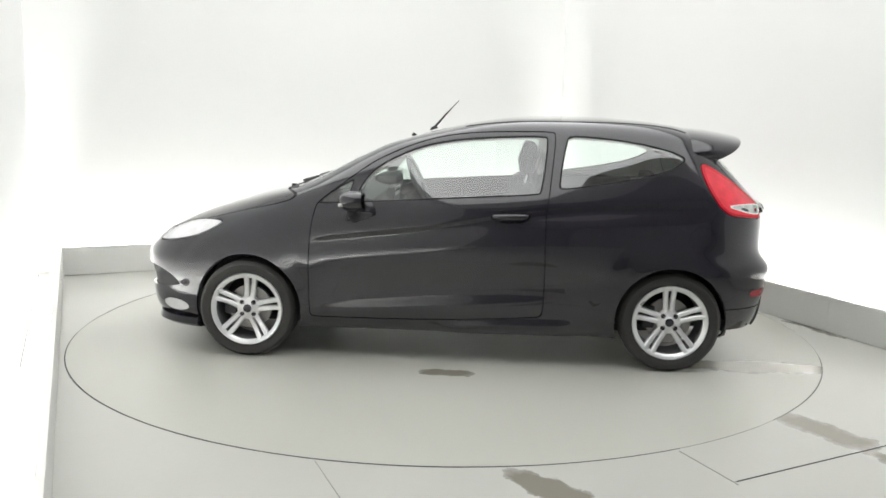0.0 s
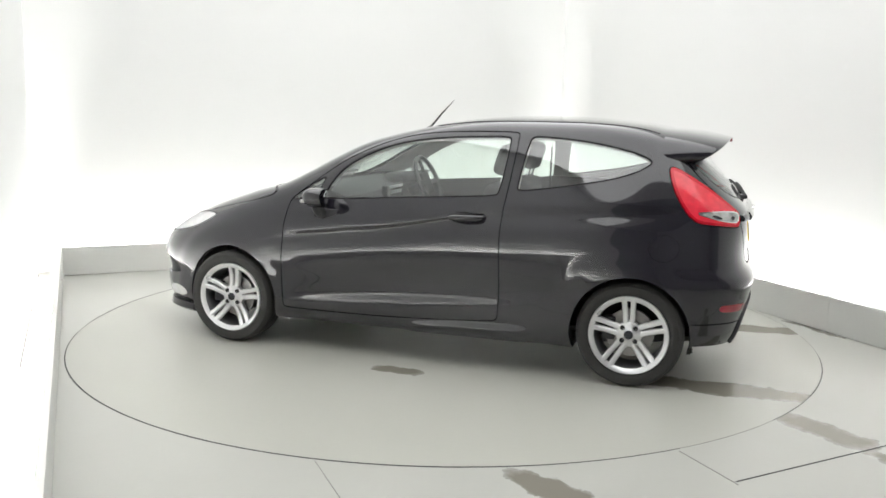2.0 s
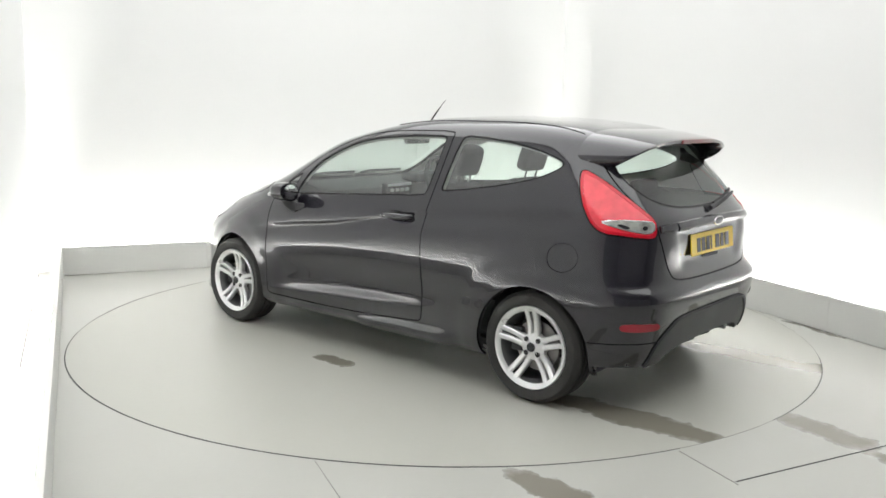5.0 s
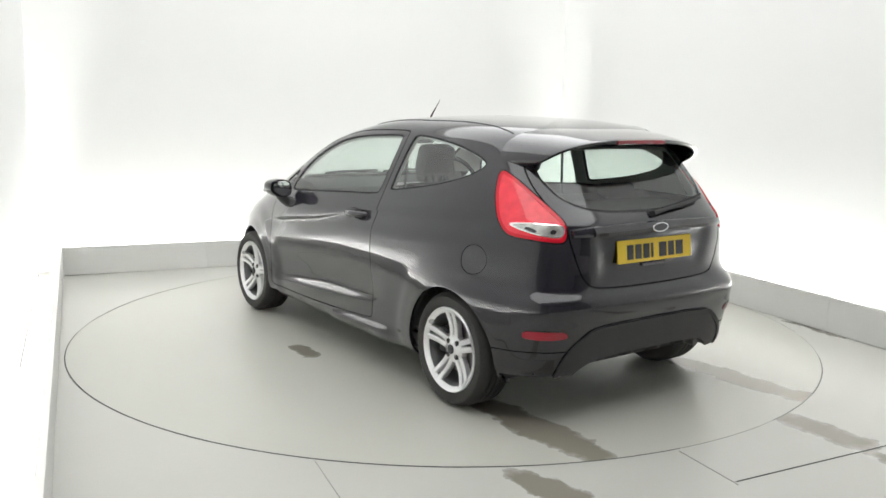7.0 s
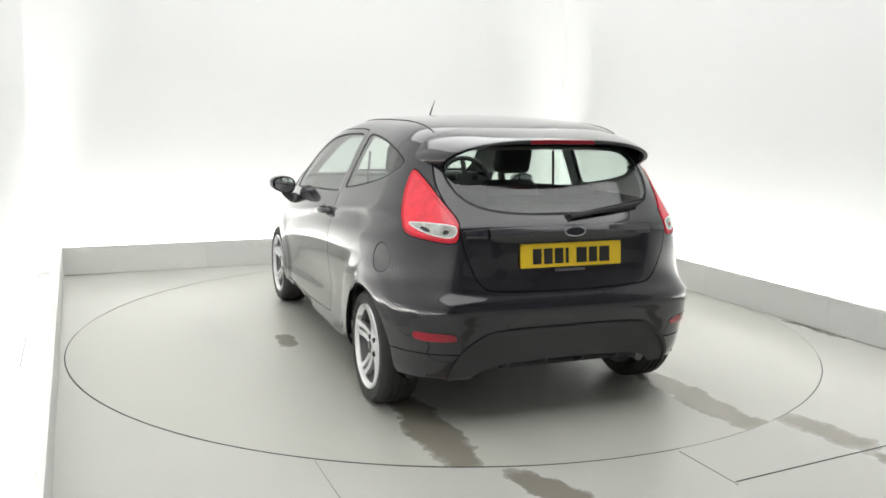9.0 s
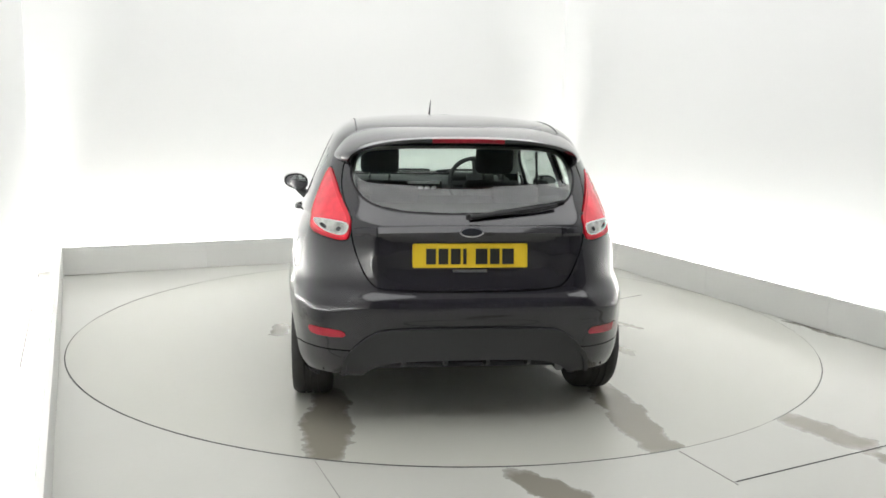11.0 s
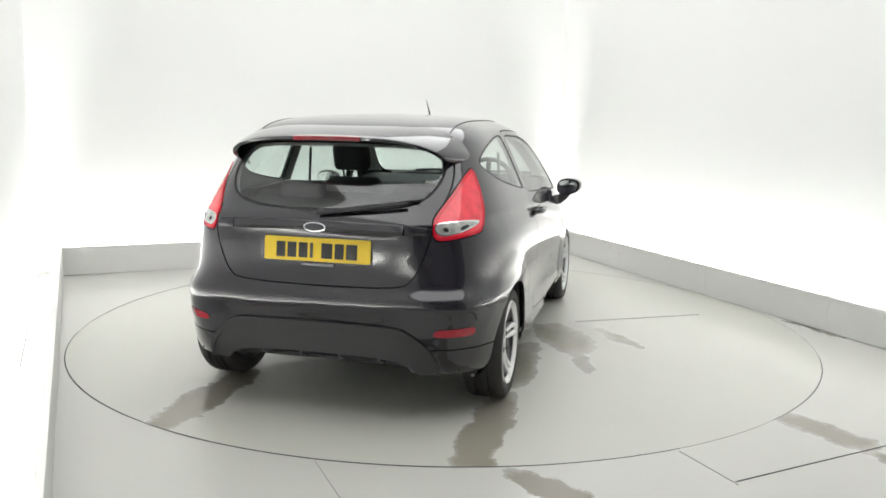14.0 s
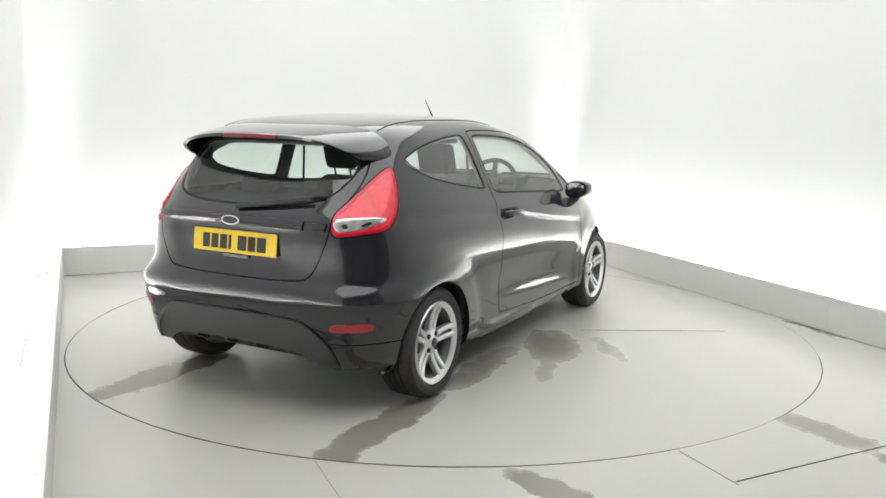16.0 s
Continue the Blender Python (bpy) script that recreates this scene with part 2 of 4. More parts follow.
    # the joint round the turntable: open and dark in places, filled with dust in others
    for a0, a1, w, m in ((-171, -64, 0.0085, M_DARK), (-64, -48, 0.003, M_DUST), (-48, -14, 0.006, M_DARK), (-14, 148, 0.003, M_DUST), (148, 182, 0.006, M_DARK), (182, 189, 0.003, M_DUST)):
        n = int(abs(a1 - a0) / 2) + 1
        bm = bmesh.new()
        rows = []
        for k in range(n + 1):
            a = radians(a0 + (a1 - a0) * k / n)
            q = w * (0.45 + 0.55 * min(1.0, 4 * k / n, 4 * (n - k) / n))
            rows.append([bm.verts.new((r * math.cos(a), r * math.sin(a), z)) for r, z in ((TABLE_R - q / 2, 0.0), (TABLE_R - q / 2, 0.0012), (TABLE_R + q / 2, 0.0012), (TABLE_R + q / 2, 0.0))])
        for p, q in zip(rows, rows[1:]):
            for c in range(4):
                bm.faces.new((p[c], p[(c + 1) % 4], q[(c + 1) % 4], q[c]))
        bm.faces.new(rows[0][::-1]), bm.faces.new(rows[-1])
        setting("turntable_joint", bm, m, "thin joint round the turntable, partly filled with dust")
    setting("wall_joint", box((0.005, 2.9, 0.004), (0, 0, 0.002)), M_DARK, "thin dark joint at the foot of the wall", matrix=BOOTH @ pose(LEFT - GAP + 0.010, 1.30, 0.0))


# shade put into the colour of the unseen end, so the car mirrors less light
M_DIM_END = mat("dimmed end paint", (0.12, 0.12, 0.125), 0.6)
wear(M_DIM_END, (0.36, 0.36, 0.365), 0.15, 1.0, 20.0, (0.5, 0.7), 0.05)
booth()


def turntable():
    root = new("turntable")
    tagged(root, "round pale grey turntable flush with the floor, wet marks", "turntable")
    n = 160
    rim = [(TABLE_R * math.cos(2 * math.pi * i / n), TABLE_R * math.sin(2 * math.pi * i / n)) for i in range(n)]
    part("deck", prism(rim, -0.05, 0.0), M_TABLE, root)
    for x, y, L, a in ((0.61, -1.32, 1.0, -59.5),):
        b = part("seam", box((L, 0.005, 0.003), (0, 0, 0.0005)), M_DARK, root, "thin dark seam")
        b.matrix_local = pose(x, y, 0, 0, 0, a)
    part("underside", box((4.0, 4.0, 0.02), (0, 0, -0.075)), M_DARK, root)
    return root


TABLE = turntable()


# ---- the car ----
M_PAINT = mat("black car paint", (0.012, 0.012, 0.014), 0.2, 0.0, 1.0, 0.15)
wear(M_PAINT, (0.0132, 0.0120, 0.0175), 0.25, 3.0, 120.0, (0.14, 0.24), 0.0)
M_PAINT.node_tree.nodes["Principled BSDF"].inputs["Coat IOR"].default_value = 1.6
M_PLASTIC = mat("grained dark plastic", (0.03, 0.03, 0.032), 0.55)
wear(M_PLASTIC, (0.035, 0.035, 0.037), 0.15, 6.0, 220.0, (0.45, 0.62), 0.05)
M_RUBBER = mat("black rubber seal", (0.008, 0.008, 0.009), 0.45, spec=0.25)
M_TYRE = mat("tyre rubber", (0.022, 0.022, 0.022), 0.75)
wear(M_TYRE, (0.026, 0.025, 0.024), 0.25, 9.0, 90.0, (0.6, 0.85), 0.08)
M_ALLOY = mat("silver wheel lacquer", (0.74, 0.74, 0.75), 0.28, 0.55, 0.6)
wear(M_ALLOY, (0.74, 0.74, 0.75), 0.08, 8.0, 90.0, (0.24, 0.36), 0.01)
M_BARREL = mat("dull wheel barrel", (0.2, 0.2, 0.2), 0.5, 0.6)
wear(M_BARREL, (0.17, 0.17, 0.175), 0.2, 10.0, 60.0, (0.4, 0.6), 0.03)
M_STEEL = mat("brake steel", (0.45, 0.44, 0.43), 0.4, 0.9)
wear(M_STEEL, (0.27, 0.26, 0.255), 0.2, 12.0, 150.0, (0.3, 0.5), 0.03)
M_CHROME = mat("bright trim", (0.85, 0.85, 0.87), 0.08, 1.0)
M_LINER = mat("dark inner trim", (0.028, 0.028, 0.03), 0.8)
wear(M_LINER, (0.03, 0.03, 0.032), 0.2, 8.0, 150.0, (0.7, 0.9), 0.04)
M_HEADLINER = mat("pale roof lining", (0.45, 0.45, 0.43), 0.9)
wear(M_HEADLINER, (0.45, 0.45, 0.43), 0.06, 6.0, 200.0, (0.85, 0.95), 0.05)
M_SEAT = mat("dark seat cloth", (0.03, 0.03, 0.033), 0.9)
wear(M_SEAT, (0.032, 0.032, 0.036), 0.3, 14.0, 300.0, (0.8, 0.95), 0.15)
M_GLASS = glass("green tinted glass", (0.88, 0.955, 0.915), 0.135)
M_REARGLASS = glass("tinted rear glass", (0.86, 0.93, 0.89), 0.07)
M_RED = mat("red lamp lens", (0.72, 0.015, 0.03), 0.12, 0.0, 0.35)
wear(M_RED, (0.60, 0.008, 0.024), 0.18, 16.0, 60.0, (0.1, 0.2), 0.0)
M_RED.node_tree.nodes["Principled BSDF"].inputs["Subsurface Weight"].default_value = 0.15
M_REDBRIGHT = mat("bright red lamp optics", (0.8, 0.03, 0.06), 0.12, 0.0, 0.5)
wear(M_REDBRIGHT, (0.80, 0.028, 0.055), 0.30, 22.0, 9.0, (0.1, 0.2), 0.0)
M_REDBRIGHT.node_tree.nodes["Principled BSDF"].inputs["Subsurface Weight"].default_value = 0.2
M_WELL = mat("dark bulb bowl", (0.10, 0.10, 0.11), 0.25, 0.7)
M_REDDARK = mat("dark red reflector", (0.34, 0.008, 0.022), 0.2, 0.0, 0.4)
M_BRAKE = mat("dark red brake lens", (0.22, 0.006, 0.015), 0.15, 0.0, 1.0)
M_CLEAR = mat("clear lamp lens", (0.78, 0.78, 0.78), 0.12, 0.35, 1.0)
wear(M_CLEAR, (0.50, 0.50, 0.48), 0.8, 26.0, 60.0, (0.08, 0.22), 0.0)
M_HEAD = mat("clear headlamp lens", (0.8, 0.8, 0.8), 0.1, 0.3, 1.0)
wear(M_HEAD, (0.78, 0.78, 0.79), 0.25, 12.0, 60.0, (0.08, 0.2), 0.0)
M_PLATE = mat("yellow plate", (0.80, 0.56, 0.03), 0.3)
wear(M_PLATE, (0.80, 0.56, 0.03), 0.06, 9.0, 200.0, (0.25, 0.4), 0.0)
M_INK = mat("black plate bars", (0.015, 0.015, 0.015), 0.4)
M_BADGE = mat("badge field", (0.012, 0.014, 0.022), 0.2, 0.0, 0.5)
M_MIRROR = mat("mirror glass", (0.9, 0.9, 0.9), 0.01, 1.0)
M_STRAP = mat("belt webbing", (0.04, 0.04, 0.042), 0.8)

CAR = new("car")
tagged(CAR, "black three door hatchback with silver wheels on the turntable", "car")
FRONT_X, REAR_X = 1.113, -1.375
WHEEL_R = 0.291

# outline of the body height by height: z, nose, tail, half width, roundness ahead, roundness behind
BODY_LOW = [
    (0.185, 1.8, -1.88, 0.78, 4, 6), (0.22, 1.85, -1.91, 0.815, 4, 6.3), (0.3, 1.88, -1.945, 0.838, 3.8, 6.6), (0.4, 1.9, -1.965, 0.842, 3.6, 6.8),
    (0.5, 1.925, -1.99, 0.845, 3.5, 7), (0.56, 1.92, -2.008, 0.852, 3.4, 6.6), (0.6, 1.905, -2.008, 0.856, 3.3, 6.2), (0.635, 1.875, -1.987, 0.858, 3.3, 5.8),
    (0.67, 1.84, -1.966, 0.86, 3.2, 5.4), (0.72, 1.76, -1.960, 0.86, 3.2, 5.2), (0.78, 1.63, -1.962, 0.856, 3.3, 5), (0.84, 1.475, -1.966, 0.848, 3.5, 4.8),
    (0.9, 1.29, -1.962, 0.832, 3.8, 4.7), (0.955, 1.1, -1.95, 0.811, 4.6, 4.7)]
BODY_HIGH = [
    (0.985, 0.97, -1.925, 0.798, 5.4, 4.7), (1.01, 0.88, -1.898, 0.787, 6.2, 4.8), (1.09, 0.7, -1.825, 0.752, 7, 5), (1.19, 0.51, -1.735, 0.709, 7.2, 5.2),
    (1.28, 0.315, -1.655, 0.668, 7.2, 5.4), (1.336, 0.125, -1.6, 0.638, 6.8, 5.4), (1.362, 0.02, -1.565, 0.618, 6.4, 5), (1.382, -0.065, -1.53, 0.598, 6, 4.6),
    (1.402, -0.155, -1.475, 0.57, 5.4, 4.3), (1.417, -0.24, -1.385, 0.54, 4.8, 4.0), (1.43, -0.32, -1.29, 0.49, 4, 3.7), (1.441, -0.41, -1.18, 0.41, 3.2, 3.1),
    (1.449, -0.485, -1.09, 0.31, 2.5, 2.7), (1.455, -0.57, -0.97, 0.19, 2.2, 2.3), (1.457, -0.68, -0.80, 0.05, 2, 2)]
BODY = np.array(BODY_LOW + BODY_HIGH)


def smooth_table(zs, table):
    """Monotone cubic reading of the table's columns at heights zs."""
    z = table[:, 0]
    h = np.diff(z)[:, None]
    d = np.diff(table[:, 1:], axis=0) / h
    m = np.zeros_like(table[:, 1:])
    m[0], m[-1] = d[0], d[-1]
    same = d[1:] * d[:-1] > 0
    m[1:-1] = np.where(same, 2 * d[1:] * d[:-1] / np.where(same, d[1:] + d[:-1], 1), 0)
    i = np.clip(np.searchsorted(z, zs, side="right") - 1, 0, len(z) - 2)
    t = ((zs - z[i]) / h[i, 0])[:, None]
    a, b = table[i, 1:], table[i + 1, 1:]
    return (2 * t**3 - 3 * t**2 + 1) * a + (t**3 - 2 * t**2 + t) * h[i] * m[i] + (3 * t**2 - 2 * t**3) * b + (t**3 - t**2) * h[i] * m[i + 1]


def step(a, b, x):
    t = np.clip((x - a) / (b - a), 0, 1)
    return t * t * (3 - 2 * t)


def shoulder(x):
    """Height of the crease that rises along the side."""
    return np.interp(x, [-1.9, -1.5, -1.0, -0.55, 0.05, 0.76, 1.0], [0.975, 0.968, 0.945, 0.908, 0.80, 0.715, 0.69])


def skirt_line(x):
    return np.interp(x, [-1.2, -0.7, -0.4, 0.0, 0.4, 0.68, 0.9], [0.436, 0.432, 0.428, 0.412, 0.376, 0.334, 0.31])


def body_grid():
    zs = np.concatenate([np.arange(0.185, 1.333, 0.0095), np.linspace(1.336, 1.43, 12), [1.434, 1.438, 1.442, 1.446, 1.4495, 1.4525, 1.455, 1.4563, 1.457]])
    T = smooth_table(zs, BODY)
    N = 330
    P = np.zeros((len(zs), N, 3))
    ph = np.linspace(0, math.pi, 1601)
    for k, (z, row) in enumerate(zip(zs, T)):
        xf, xr, w, nf, nr = row
        xc = (xf + xr) / 2
        c, s = np.cos(ph), np.sin(ph)
        n = np.where(c > 0, nf, nr)
        x = xc + np.sign(c) * np.abs(c) ** (2 / n) * (xf - xr) / 2
        y = w * np.abs(s) ** (2 / n)
        L = np.concatenate([[0], np.cumsum(np.hypot(np.diff(x), np.diff(y)))])
        # rows keep their corners in step from height to height
        share = np.linspace(0, 1, N)
        u = np.interp(share, [0, 1], [0, L[-1]])
        P[k, :, 0], P[k, :, 1], P[k, :, 2] = np.interp(u, L, x), np.interp(u, L, y), z
    X, Y, Z = P[..., 0], P[..., 1].copy(), P[..., 2]
    side = step(0.55, 0.72, Y)
    dy = np.zeros_like(Y)
    for cx, R, o in ((FRONT_X, 0.335, 0.125), (REAR_X, 0.325, 0.09)):
        r = np.hypot(X - cx, Z - 0.295)
        dy += 0.012 * (1 - step(R + o - 0.015, R + o + 0.08, r)) + 0.008 * (1 - step(R, R + 0.07, r))
    s = shoulder(X) - Z
    lengthwise = step(-1.75, -1.45, X) * (1 - step(0.58, 0.80, X))
    dy -= 0.016 * lengthwise * np.where(s > 0, 1 - step(0.0, 0.13, s), np.exp(-(s / 0.006) ** 2))
    q = skirt_line(X) - Z
    # hollow under the doors with a lens-shaped ledge below it, and the kicked-up sill
    lens = np.clip(1 - ((X + 0.01) / 0.76) ** 2, 0, 1)
    dy -= 0.0135 * lens ** 0.8 * np.where(q < 0, 1 - step(0.0, 0.26, -q), 1 - step(0.0, 1.0, q / (0.016 + 0.046 * lens)))
    fin = step(0.0, 0.16, -X) * (1 - step(0.72, 0.92, -X))
    top = np.interp(X, [-0.9, -0.42, 0.0], [0.288, 0.280, 0.252])
    dy += 0.026 * fin * step(0.0, 1.0, (top - Z) / 0.034)
    P[..., 1] = Y + side * dy
    # plate recess and the hollow of the hatch
    back = (X < -1.6)
    rec = (1 - step(0.34, 0.42, Y - 0.25 * (Z - 0.8))) * step(0.685, 0.75, Z) * (1 - step(0.895, 0.925, Z))
    P[..., 0] += np.where(back, 0.016 * rec, 0)
    # bumper corner crease
    P[..., 0] += np.where(back, 0.009 * step(0.30, 0.5, Y) * np.exp(-((Z - 0.535) / 0.03) ** 2), 0)
    du = np.gradient(P, axis=1)
    dv = np.gradient(P, axis=0)
    Nn = np.cross(dv, du)
    Nn /= np.linalg.norm(Nn, axis=2, keepdims=True) + 1e-12
    for _ in range(5):
        for ax in (0, 1):
            pad = np.pad(Nn, [(1, 1) if k == ax else (0, 0) for k in range(3)], mode="edge")
            Nn = 0.25 * np.take(pad, range(0, Nn.shape[ax]), ax) + 0.5 * Nn + 0.25 * np.take(pad, range(2, Nn.shape[ax] + 2), ax)
    Nn /= np.linalg.norm(Nn, axis=2, keepdims=True) + 1e-12
    Nn[:, 0, 1] = Nn[:, -1, 1] = 0
    Nn[-1] = (0, 0, 1)
    if Nn[len(zs) // 3, N // 2, 1] < 0:
        Nn = -Nn
        Nn[-1] = (0, 0, 1)
    return P, Nn


def chaikin(pts, k=2):
    """Round an outline: tight at sharp corners, wide along gentle bends."""
    for n in range(k + 1):
        out = []
        for p, q, r in zip(pts[-1:] + pts[:-1], pts, pts[1:] + pts[:1]):
            l0, l1 = math.dist(p, q), math.dist(q, r)
            turn = abs(math.remainder(math.atan2(r[1] - q[1], r[0] - q[0]) - math.atan2(q[1] - p[1], q[0] - p[0]), 2 * math.pi))
            for o, l in ((p, l0), (r, l1)):
                f = min(0.25, 0.022 / l) if n == 0 and turn > 0.7 else 0.25
                out.append((q[0] + f * (o[0] - q[0]), q[1] + f * (o[1] - q[1])))
        pts = out
    return pts


def region(pts, k=2):
    """Signed distance to an outline with softened corners, negative inside."""
    pts = np.array(chaikin([tuple(p) for p in pts], k))

    def d(a, b):
        best = np.full(a.shape, 1e9)
        inside = np.zeros(a.shape, bool)
        for (x0, y0), (x1, y1) in zip(pts, np.roll(pts, -1, axis=0)):
            ex, ey = x1 - x0, y1 - y0
            t = np.clip(((a - x0) * ex + (b - y0) * ey) / (ex * ex + ey * ey + 1e-12), 0, 1)
            best = np.minimum(best, np.hypot(a - x0 - t * ex, b - y0 - t * ey))
            if y0 != y1:
                inside ^= ((y0 > b) != (y1 > b)) & (a < x0 + (b - y0) * ex / ey)
        return np.where(inside, -best, best)
    return d


class Shell:
    """Half of the body's skin, cut along level lines into named panels."""

    def __init__(self, P, Nn):
        m, n, _ = P.shape
        self.V = [tuple(v) for v in P.reshape(-1, 3)]
        self.N = [tuple(v) for v in Nn.reshape(-1, 3)]
        self.F = [(i * n + j, i * n + j + 1, (i + 1) * n + j + 1, (i + 1) * n + j) for i in range(m - 1) for j in range(n - 1)]
        self.L = ["body"] * len(self.F)
        self.right = None

    def cut(self, fun, olds, label):
        """Faces of the old labels where fun < 0 become label; those on the line are divided."""
        V = np.array(self.V)
        d = fun(V[:, 0], V[:, 1], V[:, 2])
        d = np.where(np.abs(d) < 1e-6, 1e-6, d).tolist()
        made = {}
        F, L = [], []

        def cross(i, j):
            key = (min(i, j), max(i, j))
            if key not in made:
                t = d[i] / (d[i] - d[j])
                self.V.append(tuple(a + t * (b - a) for a, b in zip(self.V[i], self.V[j])))
                self.N.append(tuple(a + t * (b - a) for a, b in zip(self.N[i], self.N[j])))
                made[key] = len(self.V) - 1
            return made[key]
        for f, l in zip(self.F, self.L):
            if l not in olds:
                F.append(f), L.append(l)
                continue
            neg = [d[i] < 0 for i in f]
            if all(neg):
                F.append(f), L.append(label)
            elif not any(neg):
                F.append(f), L.append(l)
            else:
                a, b = [], []
                for k, i in enumerate(f):
                    j = f[(k + 1) % len(f)]
                    (a if neg[k] else b).append(i)
                    if neg[k] != neg[(k + 1) % len(f)]:
                        c = cross(i, j)
                        a.append(c), b.append(c)
                if len(a) > 2:
                    F.append(tuple(a)), L.append(label)
                if len(b) > 2:
                    F.append(tuple(b)), L.append(l)
        self.F, self.L = F, L

    def gap(self, fun, olds, label, wide=0.003, strip="gap"):
        """A narrow joint along fun = 0, with the inside renamed."""
        self.cut(lambda x, y, z: fun(x, y, z) - wide, olds, "_strip")
        self.cut(lambda x, y, z: fun(x, y, z) + wide, ["_strip"], label)
        self.L = [strip if l == "_strip" else l for l in self.L]

    def panel(self, name, labels, material, parent, sides=(1, -1), inset=0.0, thick=0.0, label="", merge=False, heights=(0, 9)):
        """Panels of these labels, for each side or for both as one."""
        out = []
        groups = [sides] if merge else [(s,) for s in sides]
        for group in groups:
            verts, norms, faces = [], [], []
            for s in group:
                ids = {}
                for f, l in zip(*(self.right if s < 0 and self.right else (self.F, self.L))):
                    if l in labels and heights[0] < self.V[f[0]][2] <= heights[1]:
                        g = []
                        for i in f:
                            if i not in ids:
                                ids[i] = len(verts)
                                n = self.N[i]
                                verts.append((self.V[i][0] - n[0] * inset, s * (self.V[i][1] - n[1] * inset), self.V[i][2] - n[2] * inset))
                                norms.append((n[0], s * n[1], n[2]))
                            g.append(ids[i])
                        faces.append(tuple(g) if s > 0 else tuple(g[::-1]))
            if not faces:
                continue
            faces = [f for f in faces if len(set(f)) > 2]
            if thick:
                count = {}
                for f in faces:
                    for a, b in zip(f, f[1:] + f[:1]):
                        count[(a, b)] = count.get((a, b), 0) + 1
                rim = [e for e in count if (e[1], e[0]) not in count]
                for a, b in rim:
                    k = len(verts)
                    out_n = tuple((Vector(verts[b]) - Vector(verts[a])).cross(Vector(norms[a])))
                    for i in (a, b):
                        verts.append(verts[i]), norms.append(out_n)
                    for i in (a, b):
                        verts.append(tuple(p - thick * q for p, q in zip(verts[i], norms[i])))
                        norms.append(out_n)
                    faces.append((k + 1, k, k + 2, k + 3))
            me = bpy.data.meshes.new(name)
            me.from_pydata(verts, [], faces)
            me.materials.append(material)
            for p in me.polygons:
                p.use_smooth = True
            me.update()
            me.normals_split_custom_set_from_vertices([Vector(v).normalized() if Vector(v).length > 0 else Vector((0, 0, 1)) for v in norms])
            ob = new(name, me)
            ob.parent = parent
            if label:
                tagged(ob, label)
            out.append(ob)
        return out


DOOR = region([(0.73, 0.262), (0.735, 0.70), (0.70, 0.93), (0.42, 1.145), (0.30, 1.215), (0.08, 1.305), (-0.12, 1.348), (-0.36, 1.364), (-0.70, 1.367), (-0.662, 1.0), (-0.642, 0.86), (-0.648, 0.55), (-0.645, 0.36), (-0.635, 0.302), (0.0, 0.262)], 1)
SIDE_GLASS = region([(0.475, 0.945), (0.405, 1.09), (0.31, 1.173), (0.10, 1.27), (-0.11, 1.312), (-0.35, 1.332), (-0.655, 1.341), (-0.618, 1.012), (-0.2, 0.988), (0.2, 0.962)], 1)
MIRROR_GLASS = region([(0.72, 0.932), (0.47, 1.085), (0.52, 0.942)], 1)
QUARTER_GLASS = region([(-0.762, 1.345), (-0.93, 1.338), (-1.10, 1.32), (-1.25, 1.294), (-1.37, 1.262), (-1.455, 1.222), (-1.34, 1.152), (-1.12, 1.100), (-0.91, 1.066), (-0.712, 1.040)], 1)
LAMP = region([(-0.622, 1.212), (-0.603, 1.10), (-0.622, 0.98), (-0.672, 0.908), (-0.80, 0.893), (-0.958, 0.878), (-0.958, 0.972), (-0.815, 1.085), (-0.70, 1.172)], 1)
REVERSE = region([(-0.668, 0.962), (-0.80, 0.922), (-0.938, 0.905), (-0.95, 0.962), (-0.80, 0.970)], 1)
WELLS = [region([(-0.735, 0.957), (-0.80, 0.950), (-0.835, 0.925), (-0.79, 0.930)], 1), region([(-0.885, 0.948), (-0.915, 0.940), (-0.905, 0.922), (-0.875, 0.925)], 1)]
HATCH = region([(-0.40, 0.655), (0.40, 0.655), (0.47, 0.70), (0.515, 0.80), (0.54, 0.88), (0.555, 1.0), (0.59, 1.10), (0.585, 1.19), (0.56, 1.27), (0.49, 1.328), (-0.49, 1.328), (-0.56, 1.27), (-0.585, 1.19), (-0.59, 1.10), (-0.555, 1.0), (-0.54, 0.88), (-0.515, 0.80), (-0.47, 0.70)], 2)
REAR_GLASS = region([(0, 1.008), (0.15, 1.008), (0.36, 1.020), (0.49, 1.062), (0.54, 1.14), (0.545, 1.20), (0.52, 1.27), (0.45, 1.314), (0, 1.32), (-0.3, 1.32), (-0.3, 1.008)], 1)
DIFFUSER = region([(0, 0.477), (0.39, 0.474), (0.455, 0.447), (0.54, 0.375), (0.582, 0.30), (0.59, 0.10), (-0.2, 0.10), (-0.2, 0.477)], 1)
UNDERCUT = region([(0, 0.322), (0.36, 0.318), (0.455, 0.285), (0.505, 0.235), (0.52, 0.10), (-0.2, 0.10), (-0.2, 0.322)], 1)
REFLECTOR = region([(-0.770, 0.440), (-0.985, 0.440), (-0.975, 0.480), (-0.770, 0.484)], 1)
HEADLAMP = region([(1.28, 0.80), (1.46, 0.80), (1.66, 0.74), (1.78, 0.645), (1.62, 0.665), (1.42, 0.715)], 1)
FOG = region([(1.49, 0.262), (1.58, 0.236), (1.68, 0.245), (1.71, 0.285), (1.64, 0.312), (1.53, 0.302)], 1)
INTAKE = region([(1.55, 0.40), (1.70, 0.375), (2.0, 0.345), (2.0, 0.49), (1.80, 0.505), (1.66, 0.475)], 1)
